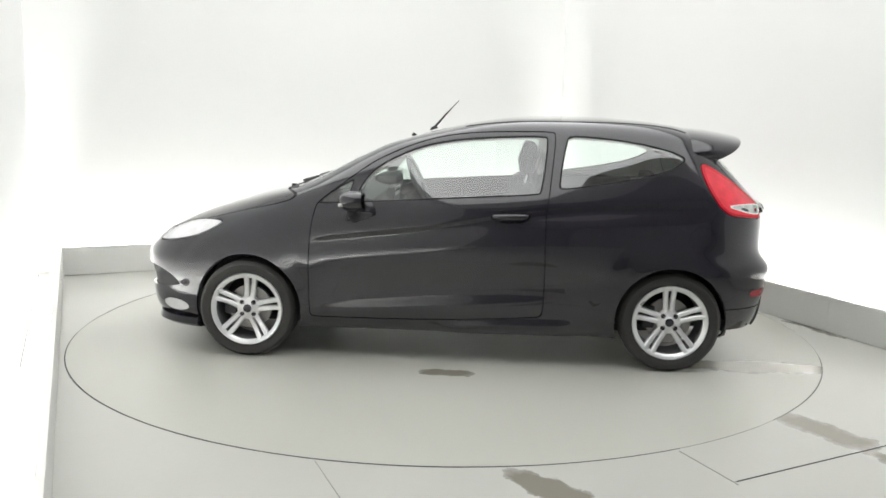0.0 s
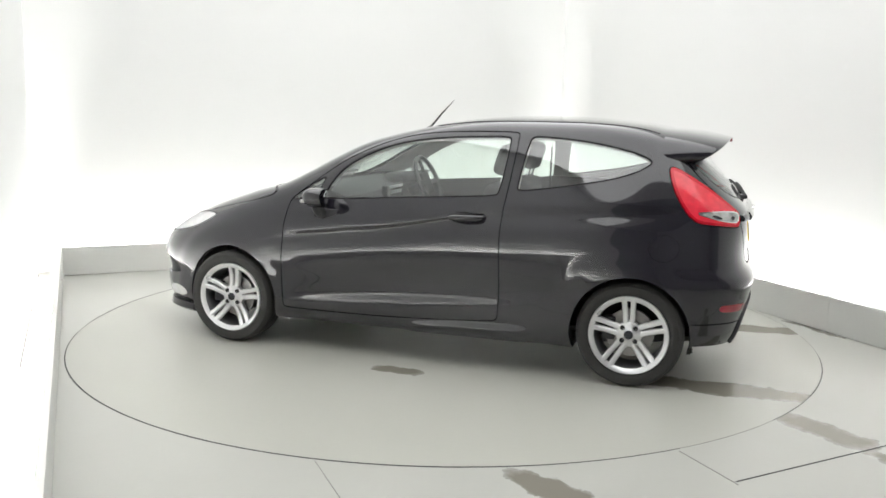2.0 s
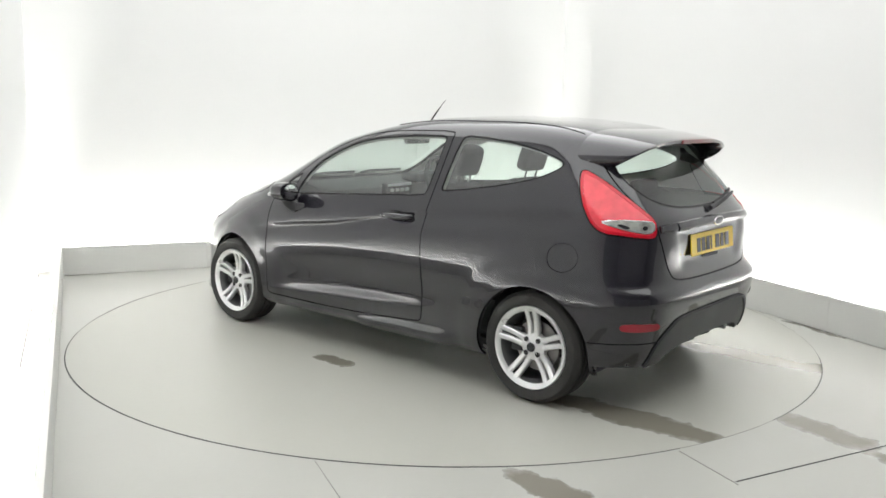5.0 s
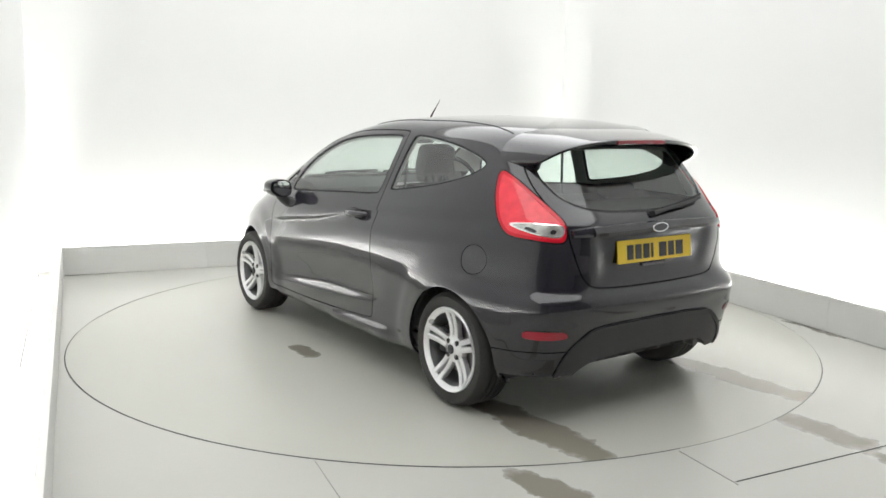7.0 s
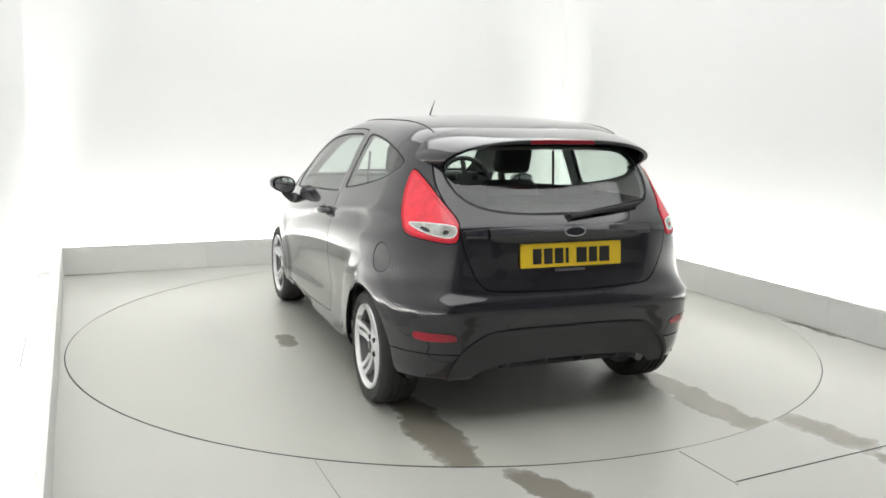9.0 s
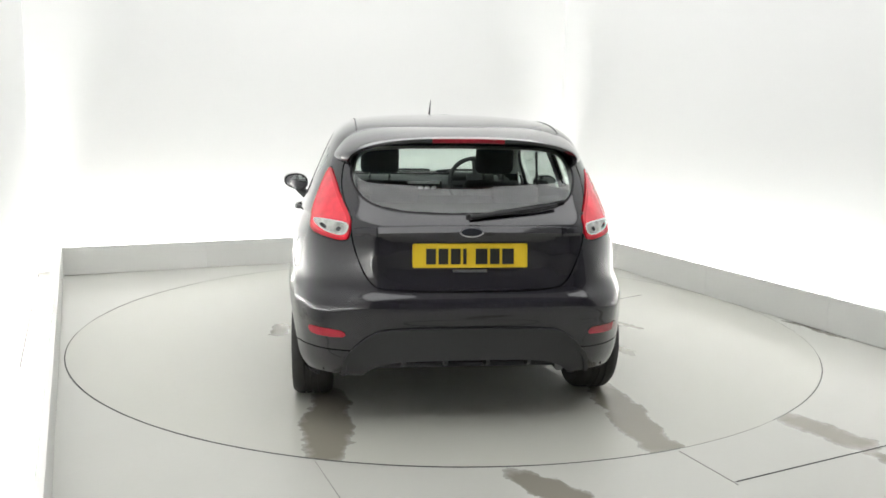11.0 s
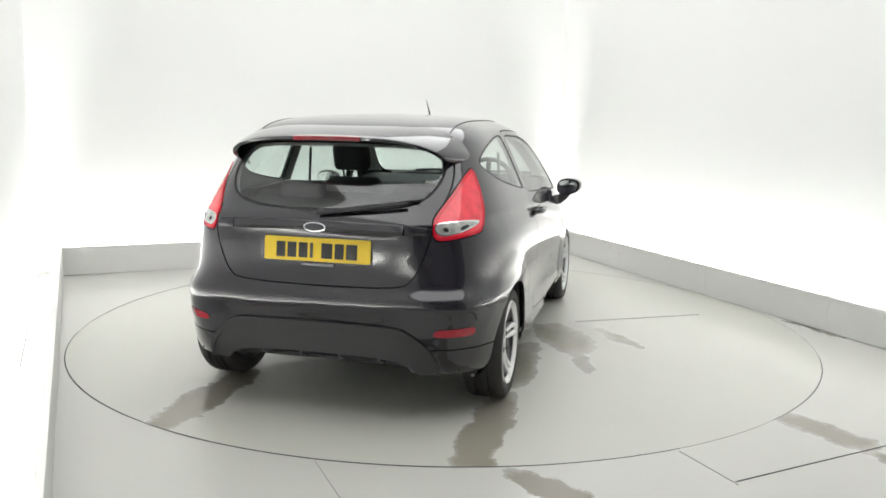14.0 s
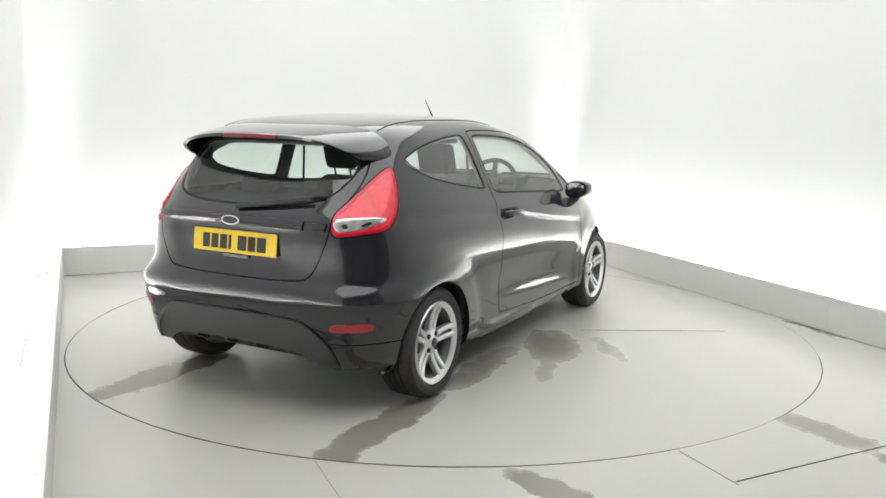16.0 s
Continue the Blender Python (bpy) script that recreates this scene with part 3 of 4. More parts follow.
WINDSCREEN = region([(-0.3, 1.005), (0.60, 0.998), (0.615, 1.06), (0.545, 1.25), (0.50, 1.335), (0.40, 1.378), (-0.3, 1.388)], 1)
BONNET = region([(-0.3, 0.70), (0.40, 0.70), (0.56, 0.78), (0.70, 0.90), (0.73, 0.955), (0.66, 0.99), (0.4, 0.992), (-0.3, 0.992)], 1)
R2 = math.sqrt(0.5)


def only(mask, d):
    return np.where(mask, d, 1.0)


def car_body():
    sh = Shell(*body_grid())
    for cx, R in ((FRONT_X, 0.332), (REAR_X, 0.322)):
        sh.cut(lambda x, y, z: only(y > 0.45, np.hypot(x - cx, (z - 0.292) * 1.0) - R), ["body"], "arch")
    sh.gap(lambda x, y, z: only((y > 0.45) & (x < 0.9) & (x > -0.9), DOOR(x, z)), ["body"], "door", 0.003, "gap_door")
    for reg, name in ((SIDE_GLASS, "side_pane"), (MIRROR_GLASS, "mirror_pane")):
        sh.gap(lambda x, y, z: only(y > 0.45, reg(x, z)), ["door"], name, 0.0045, "seal")
    sh.gap(lambda x, y, z: only((y > 0.4) & (x > -1.56), QUARTER_GLASS(x, z)), ["body"], "quarter_pane", 0.0045, "seal")
    sh.gap(lambda x, y, z: only((x < -1.4) & (y > 0.35), LAMP((x + y) * R2, z)), ["body"], "lamp", 0.003, "gap_lamp")
    sh.gap(lambda x, y, z: only((x < -1.4) & (y > 0.35), REVERSE((x + y) * R2, z)), ["lamp"], "reverse", 0.0024, "bezel")
    for wedge, well in zip(WELLS, ("well_in", "well_out")):
        sh.cut(lambda x, y, z: only((x < -1.4) & (y > 0.35), wedge((x + y) * R2, z)), ["reverse"], well)
    sh.cut(lambda x, y, z: only((x < -1.4) & (y > 0.35), LAMP((x + y) * R2, z) + 0.017), ["lamp"], "optics")
    sh.gap(lambda x, y, z: only(x < -1.3, HATCH(y, z)), ["body"], "hatch", 0.0035, "gap_hatch")
    sh.gap(lambda x, y, z: only(x < -1.3, REAR_GLASS(y, z)), ["hatch"], "rear_pane", 0.006, "seal")
    sh.gap(lambda x, y, z: only(x < -1.5, DIFFUSER(y, z)), ["body"], "diffuser", 0.010, "lip")
    sh.cut(lambda x, y, z: only((x < -1.6) & (y > 0.4), REFLECTOR((x + y) * R2, z)), ["body"], "reflector")
    sh.gap(lambda x, y, z: only((x > 0.9) & (y > 0.15), HEADLAMP(x, z)), ["body"], "headlamp", 0.003, "gap_headlamp")
    sh.cut(lambda x, y, z: only((x > 1.45) & (y > 0.3), FOG(x, z)), ["body"], "fog")
    sh.cut(lambda x, y, z: only((x > 1.45) & (y > 0.1), INTAKE(x, z)), ["body"], "intake")
    sh.gap(lambda x, y, z: only(x < -1.55, z - 0.375), ["body"], "valance", 0.003, "gap_valance")
    sh.gap(lambda x, y, z: only(x > -0.2, WINDSCREEN(y, z)), ["body"], "windscreen", 0.008, "seal")
    sh.gap(lambda x, y, z: only((x > 0.7) & (z > 0.6), BONNET(y, z)), ["body"], "bonnet", 0.003, "gap_bonnet")
    sh.cut(lambda x, y, z: only(x < -1.70, z - 0.248), ["body", "diffuser", "valance", "lip"], "void")
    sh.cut(lambda x, y, z: only(x < -1.70, UNDERCUT(y, z)), ["body", "diffuser", "valance", "lip", "gap_valance"], "void")
    # the fuel flap is on one side only
    sh.right = (sh.F, sh.L)
    sh.gap(lambda x, y, z: only((x < -1.3) & (y > 0.6), np.hypot(x + 1.535, (z - 0.775) * 1.1) - 0.078), ["body"], "flap", 0.0014, "gap_flap")
    body = sh.panel("body", ["body"], M_PAINT, CAR, thick=0.014, merge=True)[0]
    doors = sh.panel("door", ["door"], M_PAINT, CAR, thick=0.016, label="black painted side door")
    sh.panel("bonnet", ["bonnet"], M_PAINT, CAR, thick=0.012, merge=True)
    hatch = sh.panel("tailgate", ["hatch"], M_PAINT, CAR, thick=0.014, merge=True)[0]
    for side, door in zip((1, -1), doors):
        sh.panel("window_pane", ["side_pane"], M_GLASS, door, (side,), 0.004, label="green tinted door glass")
        sh.panel("front_pane", ["mirror_pane"], M_GLASS, door, (side,), 0.004)
    sh.panel("quarter_window", ["quarter_pane"], M_GLASS, CAR, inset=0.003, label="green tinted rear side window")
    sh.panel("windscreen", ["windscreen"], M_GLASS, CAR, inset=0.002, merge=True, label="clear green tinted windscreen")
    sh.panel("rear_window", ["rear_pane"], M_REARGLASS, hatch, inset=0.002, merge=True, label="tinted rear window")
    sh.panel("seal", ["seal"], M_RUBBER, CAR, inset=0.002, merge=True, label="black rubber window seals")
    for strip in ("gap_door", "gap_lamp", "gap_headlamp", "gap_valance"):
        sh.panel("joint", [strip], M_RUBBER, CAR, inset=0.012)
    for strip in ("gap_hatch", "gap_bonnet"):
        sh.panel("joint", [strip], M_RUBBER, CAR, inset=0.012, merge=True)
    sh.panel("joint", ["gap_flap"], M_RUBBER, CAR, (1,), 0.004)
    sh.panel("fuel_flap", ["flap"], M_PAINT, CAR, (1,), 0.0015, label="round black fuel flap")
    sh.panel("fog_lamp", ["fog"], M_HEAD, CAR, inset=-0.002, thick=0.015, label="clear round fog lamp lens")
    sh.panel("intake", ["intake"], M_RUBBER, CAR, inset=0.02, merge=True, label="dark bumper air intake")
    sh.panel("valance", ["valance"], M_PAINT, CAR, thick=0.014)
    sh.panel("bumper_insert", ["diffuser"], M_PLASTIC, CAR, inset=-0.004, thick=0.03, merge=True, label="grained dark grey bumper insert")
    sh.panel("insert_lip", ["lip"], M_PLASTIC, CAR, inset=-0.012, thick=0.03, merge=True)
    lamps = sh.panel("tail_lamp", ["lamp"], M_RED, CAR, inset=-0.004, thick=0.02, label="red tail lamp lens")
    for side, lamp in zip((1, -1), lamps):
        sh.panel("inner_lens", ["optics"], M_REDBRIGHT, lamp, (side,), -0.002, label="bright red lamp optics")
        sh.panel("bezel", ["bezel"], M_CHROME, lamp, (side,), -0.005, 0.01)
        sh.panel("reversing_lens", ["reverse"], M_CLEAR, lamp, (side,), -0.003, label="clear reversing lamp lens")
        for well in ("well_in", "well_out"):
            sh.panel("bulb_bowl", [well], M_WELL, lamp, (side,), 0.002, label="dark bulb bowl")
    sh.panel("reflector", ["reflector"], M_REDDARK, CAR, inset=-0.003, label="dark red bumper reflector")
    sh.panel("headlamp", ["headlamp"], M_HEAD, CAR, inset=-0.002, thick=0.02, label="clear headlamp lens")
    inside = ["body", "door", "gap_door", "gap_hatch", "bonnet", "hatch", "lamp", "optics", "bezel", "well_in", "well_out", "reverse", "headlamp", "seal"]
    sh.panel("inner_trim", inside, M_LINER, CAR, inset=0.032, merge=True, label="dark inner trim", heights=(0, 1.03))
    sh.panel("headliner", inside, M_HEADLINER, CAR, inset=0.026, merge=True, label="pale grey roof lining", heights=(1.03, 9))
    return doors, hatch, lamps


DOORS, HATCH_OB, LAMPS = car_body()


def underbody():
    n = 60
    out = []
    for k in range(n):
        a = 2 * math.pi * k / n
        c, s = math.cos(a), math.sin(a)
        out.append((0.065 + math.copysign(abs(c) ** 0.4, c) * 1.685, math.copysign(abs(s) ** 0.4, s) * 0.66))
    part("underbody", prism(out, 0.19, 0.23), M_LINER, CAR, "dark underbody tray")
    for cx in (FRONT_X, REAR_X):
        for s in (1, -1):
            # arch liner: half drum open to the outside
            bm = bmesh.new()
            R = 0.345
            pts = [(R * math.cos(radians(a)), R * math.sin(radians(a))) for a in range(-22, 203, 9)]
            A = [bm.verts.new((cx + a, s * 0.735, 0.292 + b)) for a, b in pts]
            B = [bm.verts.new((cx + a, s * 0.50, 0.292 + b)) for a, b in pts]
            for k in range(len(pts) - 1):
                bm.faces.new((A[k], A[k + 1], B[k + 1], B[k]))
            bm.faces.new(B)
            part("arch_liner", bm, M_LINER, CAR, "black wheel arch liner", True)
    # lip under the front bumper, following its outline
    bm = bmesh.new()
    rows = []
    for k in range(33):
        a = radians(-62 + 124 * k / 32)
        c, q = math.cos(a), math.sin(a)
        x, y = 0.62 + 1.20 * abs(c) ** 0.5, math.copysign(0.80 * abs(q) ** 0.5, q)
        rows.append([bm.verts.new(v) for v in ((x, y, 0.205), (x + 0.012 * c, y * 1.006, 0.165), (x - 0.01, y * 0.99, 0.150), (x - 0.05, y * 0.95, 0.152), (x - 0.06, y * 0.94, 0.205))])
    for p, q in zip(rows, rows[1:]):
        for c in range(5):
            bm.faces.new((p[c], p[(c + 1) % 5], q[(c + 1) % 5], q[c]))
    bm.faces.new(rows[0][::-1]), bm.faces.new(rows[-1])
    part("front_lip", bm, M_PAINT, CAR, "black lip under the front bumper", True)
    # exhaust and silencer
    part("silencer", box((0.20, 0.55, 0.13), (-1.50, -0.10, 0.262), 0.05), M_BARREL, CAR, "dull silencer box", True)
    part("tailpipe", tube([(-1.66, -0.38, 0.27), (-1.78, -0.45, 0.27), (-1.88, -0.46, 0.262)], 0.024, 16), M_BARREL, CAR, "dull exhaust pipe", True)
    # sloping tray under the rear bumper, with four fins
    bm = bmesh.new()
    rows = []
    for i in range(25):
        y = -0.53 + 1.06 * i / 24
        z1 = float(np.interp(abs(y), [0, 0.36, 0.45, 0.51, 0.53], [0.326, 0.322, 0.292, 0.25, 0.24]))
        x1 = skin_x(y, z1) + 0.008
        rows.append([bm.verts.new(v) for v in ((x1, y, z1), (x1 + 0.10, y, min(z1, 0.298)), (-1.72, y, min(z1, 0.262)), (-1.60, y, 0.222), (-1.60, y, 0.30), (x1 + 0.035, y, z1 + 0.06))])
    for a, b in zip(rows, rows[1:]):
        for j in range(6):
            bm.faces.new((a[j], a[(j + 1) % 6], b[(j + 1) % 6], b[j]))
    part("bumper_tray", bm, M_PLASTIC, CAR, "dark tray under the rear bumper")
    for y in (-0.30, -0.10, 0.10, 0.30):
        x1 = skin_x(y, 0.32)
        fin = prism([(x1 + 0.012, 0.328), (x1 + 0.020, 0.296), (x1 + 0.06, 0.276), (-1.66, 0.222), (-1.66, 0.25)], y - 0.009, y + 0.009, "y", 0.003)
        part("fin", fin, M_PLASTIC, CAR, "dark fin under the rear bumper")
    part("rear_axle", tube([(REAR_X, -0.62, 0.29), (REAR_X + 0.1, -0.4, 0.26), (REAR_X + 0.1, 0.4, 0.26), (REAR_X, 0.62, 0.29)], 0.035, 10), M_LINER, CAR, "", True)



def wheel(x, side, turn):
    R, r = WHEEL_R, 0.214
    rim = lathe([(r, 0.100), (r + 0.004, 0.094), (r + 0.003, 0.086), (r - 0.010, 0.080), (r - 0.022, 0.076), (r - 0.026, 0.082), (r - 0.014, 0.094)], 64)
    w = part("wheel", rim, M_ALLOY, CAR, "silver twin spoke alloy wheel", True)
    part("barrel", lathe([(r - 0.012, 0.080), (r - 0.024, 0.06), (r - 0.030, 0.03), (r - 0.032, -0.08), (r - 0.004, -0.10), (r, -0.10), (r - 0.004, 0.03)], 56), M_BARREL, w, "dull inner wheel barrel", True)
    tyre = [(r + 0.002, 0.088), (r + 0.010, 0.096), (r + 0.030, 0.102), (r + 0.055, 0.100), (R - 0.012, 0.090), (R - 0.003, 0.076)]
    for k in range(4):
        c = 0.052 - 0.0345 * k
        tyre += [(R, c + 0.014), (R, c - 0.010), (R - 0.007, c - 0.012), (R - 0.007, c - 0.0195)] if k < 3 else [(R, c + 0.013), (R, c - 0.013)]
    tyre += [(R - 0.003, -0.076), (R - 0.012, -0.090), (r + 0.055, -0.100), (r + 0.03, -0.102), (r + 0.002, -0.088)]
    part("tyre", lathe(tyre, 72), M_TYRE, w, "black tyre", True)
    part("brake_disc", lathe([(0.132, 0.02), (0.132, 0.0), (0.03, 0.0), (0.03, 0.02)], 40), M_STEEL, w, "worn steel brake disc", True)
    cal = part("caliper", box((0.07, 0.07, 0.13), (0.115, 0.01, 0.02), 0.012), M_LINER, w, "", True)
    hub = lathe([(0.0, 0.078), (0.026, 0.078), (0.030, 0.074), (0.034, 0.070), (0.060, 0.066), (0.070, 0.058), (0.074, 0.03), (0.0, 0.03)], 40, closed=False)
    part("hub", hub, M_ALLOY, w, "", True)
    part("centre_cap", lathe([(0.0, 0.083), (0.018, 0.083), (0.024, 0.081), (0.026, 0.076), (0.0, 0.076)], 32, closed=False), M_BADGE, w, "dark centre cap", True)
    for k in range(4):
        a = radians(45 + 90 * k)
        b = lathe([(0.0, 0.068), (0.007, 0.069), (0.009, 0.0685), (0.0135, 0.0715), (0.0135, 0.060), (0.0, 0.060)], 14, closed=False)
        bmesh.ops.translate(b, vec=(0.050 * math.cos(a), 0, 0.050 * math.sin(a)), verts=b.verts)
        part("wheel_nut", b, M_LINER, w, "dark recessed wheel nut", True)
    for k in range(5):
        bars = []
        for e in (-1, 1):
            # curved bar, narrow at its middle, broad at hub and rim
            bm = bmesh.new()
            rows = []
            for i in range(9):
                t = i / 8
                rad = 0.052 + t * (r - 0.014 - 0.052)
                mid = e * (0.0165 + 0.0085 * t)
                half = 0.0156 - 0.0015 * math.sin(math.pi * t)
                top = 0.064 + 0.030 * t - 0.010 * math.sin(math.pi * t)
                rows.append([bm.verts.new(v) for v in ((rad, top - 0.034, mid - half), (rad, top - 0.006, mid - half), (rad, top, mid - half * 0.55), (rad, top, mid + half * 0.55), (rad, top - 0.006, mid + half), (rad, top - 0.034, mid + half))])
            for a, b in zip(rows, rows[1:]):
                for j in range(6):
                    bm.faces.new((a[j], a[(j + 1) % 6], b[(j + 1) % 6], b[j]))
            bm.faces.new(rows[0]), bm.faces.new(rows[-1][::-1])
            bars.append(bm)
        bm = join(*bars)
        bmesh.ops.rotate(bm, matrix=Matrix.Rotation(radians(-72 * k - turn), 3, "Y"), verts=bm.verts)
        part("spoke", bm, M_ALLOY, w, "", True)
    w.matrix_local = pose(x, side * 0.737, WHEEL_R, 0, 0, 0 if side > 0 else 180)
    return w


wheel(FRONT_X, 1, 97)
wheel(REAR_X, 1, 88)
wheel(FRONT_X, -1, 90)
wheel(REAR_X, -1, 100)


# ---- fittings on the car ----
def skin_y(x, z, w=0.0):
    """Half width of the body at a place on its side."""
    row = smooth_table(np.array([z]), BODY)[0]
    xf, xr, wd, nf, nr = row
    u = (x - (xf + xr) / 2) / ((xf - xr) / 2)
    n = nf if u > 0 else nr
    return wd * (1 - min(0.999, abs(u)) ** n) ** (1 / n)


def skin_x(y, z):
    """Rear face of the body at a place across it."""
    xf, xr, wd, nf, nr = smooth_table(np.array([z]), BODY)[0]
    return (xf + xr) / 2 - (xf - xr) / 2 * (1 - min(0.999, abs(y) / wd) ** nr) ** (1 / nr)


def skin_z(x, y):
    """Height of the roof over a place."""
    lo, hi = 1.0, 1.456
    for _ in range(30):
        mid = 0.5 * (lo + hi)
        xf, xr, wd, nf, nr = smooth_table(np.array([mid]), BODY)[0]
        inside = xr < x < xf and skin_y(x, mid) > y
        lo, hi = (mid, hi) if inside else (lo, mid)
    return lo


def body_ray(x, dy, dz, zc):
    """Where a ray from the middle of the body's section at x leaves it."""
    lo, hi = 0.0, 1.0
    for _ in range(30):
        k = 0.5 * (lo + hi)
        z = zc + k * dz
        ok = z < 1.4565
        if ok:
            xf, xr, wd, nf, nr = smooth_table(np.array([z]), BODY)[0]
            ok = xr < x < xf and skin_y(x, z) > abs(k * dy)
        lo, hi = (k, hi) if ok else (lo, k)
    return lo * dy, zc + lo * dz


def spoil_edge(a):
    """Trailing edge of the spoiler for an angle from its middle (0) to its turned down end (1)."""
    th = abs(a) * math.pi / 2
    y = 0.57 * math.sin(th) ** 0.74
    z = 1.200 + 0.154 * max(0.0, math.cos(th)) ** 0.74
    return -1.84 + 0.05 * (y / 0.57) ** 2 + 0.19 * ((1.354 - z) / 0.154) ** 2.2, math.copysign(y, a), z


def spoiler():
    """Roof spoiler: a wing that grows out of the roof, its ends turned down to the tail lamps."""
    n, rows, zc, xl = 64, [], 1.12, -1.47
    bm = bmesh.new()
    for i in range(n + 1):
        a = -1 + 2 * i / n
        a = math.copysign(abs(a) ** 1.6, a)
        xt, y, z = spoil_edge(a)
        d = Vector((0, y, z - zc)).normalized()
        ly, lz = body_ray(xl, 2 * y, 2 * (z - zc), zc)
        sink = 0.03 * max(0.0, (abs(a) - 0.86) / 0.14) ** 2
        lead, trail = Vector((xl, ly, lz)) - (0.004 + sink) * d, Vector((xt, y, z)) - sink * d
        prof = [lead + t * (trail - lead) + d * (0.012 * math.sin(math.pi * t)) for t in (0, 0.2, 0.4, 0.6, 0.8, 0.93)]
        prof += [trail + 0.001 * d + Vector((0.006, 0, 0)), trail - 0.003 * d, trail - 0.024 * d + Vector((0.003, 0, 0))]
        prof += [lead + t * (trail - lead) - h * d for t, h in ((0.93, 0.028), (0.75, 0.030), (0.5, 0.031), (0.25, 0.032), (0.0, 0.033))]
        rows.append([bm.verts.new(v) for v in prof])
    m = len(rows[0])
    for a, b in zip(rows, rows[1:]):
        for j in range(m):
            bm.faces.new((a[j], a[(j + 1) % m], b[(j + 1) % m], b[j]))
    bm.faces.new(rows[0][::-1]), bm.faces.new(rows[-1])
    sp = part("spoiler", bm, M_PAINT, CAR, "black painted roof spoiler with turned down ends", True)
    b = bmesh.new()
    R = []
    for i in range(17):
        y = -0.17 + 0.34 * i / 16
        xt, _, zt = spoil_edge(2 / math.pi * math.asin((abs(y) / 0.57) ** (1 / 0.74)))
        R.append([b.verts.new((xt + dx, y, zt + dz)) for dx, dz in ((0.006, 0.001), (-0.003, -0.003), (-0.003, -0.022), (0.008, -0.024))])
    for p, q in zip(R, R[1:]):
        for j in range(4):
            b.faces.new((p[j], p[(j + 1) % 4], q[(j + 1) % 4], q[j]))
    b.faces.new(R[0][::-1]), b.faces.new(R[-1])
    part("brake_light", b, M_BRAKE, sp, "dark red high brake light", True)


spoiler()


def plate_and_trim():
    x = skin_x(0, 0.82) + 0.016
    pl = part("number_plate", prism(rounded(0.535, 0.112, 0.008), -0.006, 0.0, "x", 0.001), M_PLATE, HATCH_OB, "yellow rear number plate with dark bars")
    pl.matrix_local = pose(x - 0.006, 0, 0.822, 0, 6.0, 0)
    widths = (0.045, 0.045, 0.045, 0.016, None, 0.055, 0.045, 0.055)
    y = 0.205
    for w in widths:
        if w is None:
            y -= 0.03
            continue
        bar = part("plate_bar", box((0.002, w, 0.072), (-0.0072, y - w / 2, -0.004), 0.0005), M_INK, pl, "plain dark bar")
        y -= w + 0.012
    part("plate_foot", box((0.012, 0.16, 0.014), (x - 0.004, -0.0, 0.750), 0.003), M_BARREL, HATCH_OB, "pale strip under the plate")
    # trim blade above the plate
    n = 28
    bm = bmesh.new()
    rows = []
    for i in range(n + 1):
        yy = -0.425 + 0.85 * i / n
        xx = skin_x(yy, 0.92) - 0.004
        a = abs(yy) / 0.5
        zz = 0.936 - 0.010 * a * a
        h = 0.024
        rows.append([bm.verts.new(v) for v in ((xx + 0.03, yy, zz + h + 0.004), (xx - 0.008, yy, zz + h), (xx - 0.024, yy, zz - 0.002), (xx - 0.017, yy, zz - 0.018), (xx + 0.03, yy, zz - 0.022))])
    for a, b in zip(rows, rows[1:]):
        for j in range(5):
            bm.faces.new((a[j], a[(j + 1) % 5], b[(j + 1) % 5], b[j]))
    bm.faces.new(rows[0][::-1]), bm.faces.new(rows[-1])
    part("handle_blade", bm, M_PAINT, HATCH_OB, "glossy black blade over the plate", True)
    for e in (-1, 1):
        bm = bmesh.new()
        rows = []
        for i in range(7):
            yy = 0.432 + 0.098 * i / 6
            xx = skin_x(yy, 0.92) - 0.004
            zz = 0.936 - 0.04 * yy * yy
            k = 1 - 0.25 * i / 6
            rows.append([bm.verts.new((a, e * yy, c)) for a, c in ((xx + 0.03, zz + 0.027 * k), (xx - 0.005, zz + 0.024 * k), (xx - 0.016, zz - 0.002), (xx - 0.012, zz - 0.018 * k), (xx + 0.03, zz - 0.022 * k))])
        for a, b in zip(rows, rows[1:]):
            for j in range(5):
                bm.faces.new((a[j], a[(j + 1) % 5], b[(j + 1) % 5], b[j]))
        bm.faces.new(rows[0][::-1]), bm.faces.new(rows[-1])
        part("blade_end", bm, M_PAINT, HATCH_OB, "glossy black end of the blade", True)
    # oval badge
    oval = [(0.056 * math.cos(2 * math.pi * k / 36), 0.0235 * math.sin(2 * math.pi * k / 36)) for k in range(36)]
    inner = [(0.87 * a, 0.8 * b) for a, b in oval]
    bx = skin_x(0, 0.93) - 0.026
    bd = part("badge", prism(oval, -0.004, 0.004, "x", 0.0015), M_CHROME, HATCH_OB, "plain oval silver badge", True)
    bd.matrix_local = pose(bx, 0, 0.934)
    part("badge_field", prism(inner, -0.0055, -0.003, "x"), M_BADGE, bd, "dark oval field", True)
    # rear wiper
    wx = skin_x(0, 1.0)
    arm = part("wiper", join(lathe([(0.0, 0.03), (0.018, 0.03), (0.022, 0.0), (0.0, 0.0)], 16, closed=False)), M_PLASTIC, HATCH_OB, "black rear wiper", True)
    spot = pose(wx + 0.012, -0.0, 0.992, 0, 0, 90)
    arm.matrix_local = spot
    pts = [(skin_x(-d, 0.996 + 0.10 * d) - 0.022 + 0.0, -d, 0.996 + 0.13 * d) for d in (0.0, 0.08, 0.16, 0.26, 0.36, 0.42)]
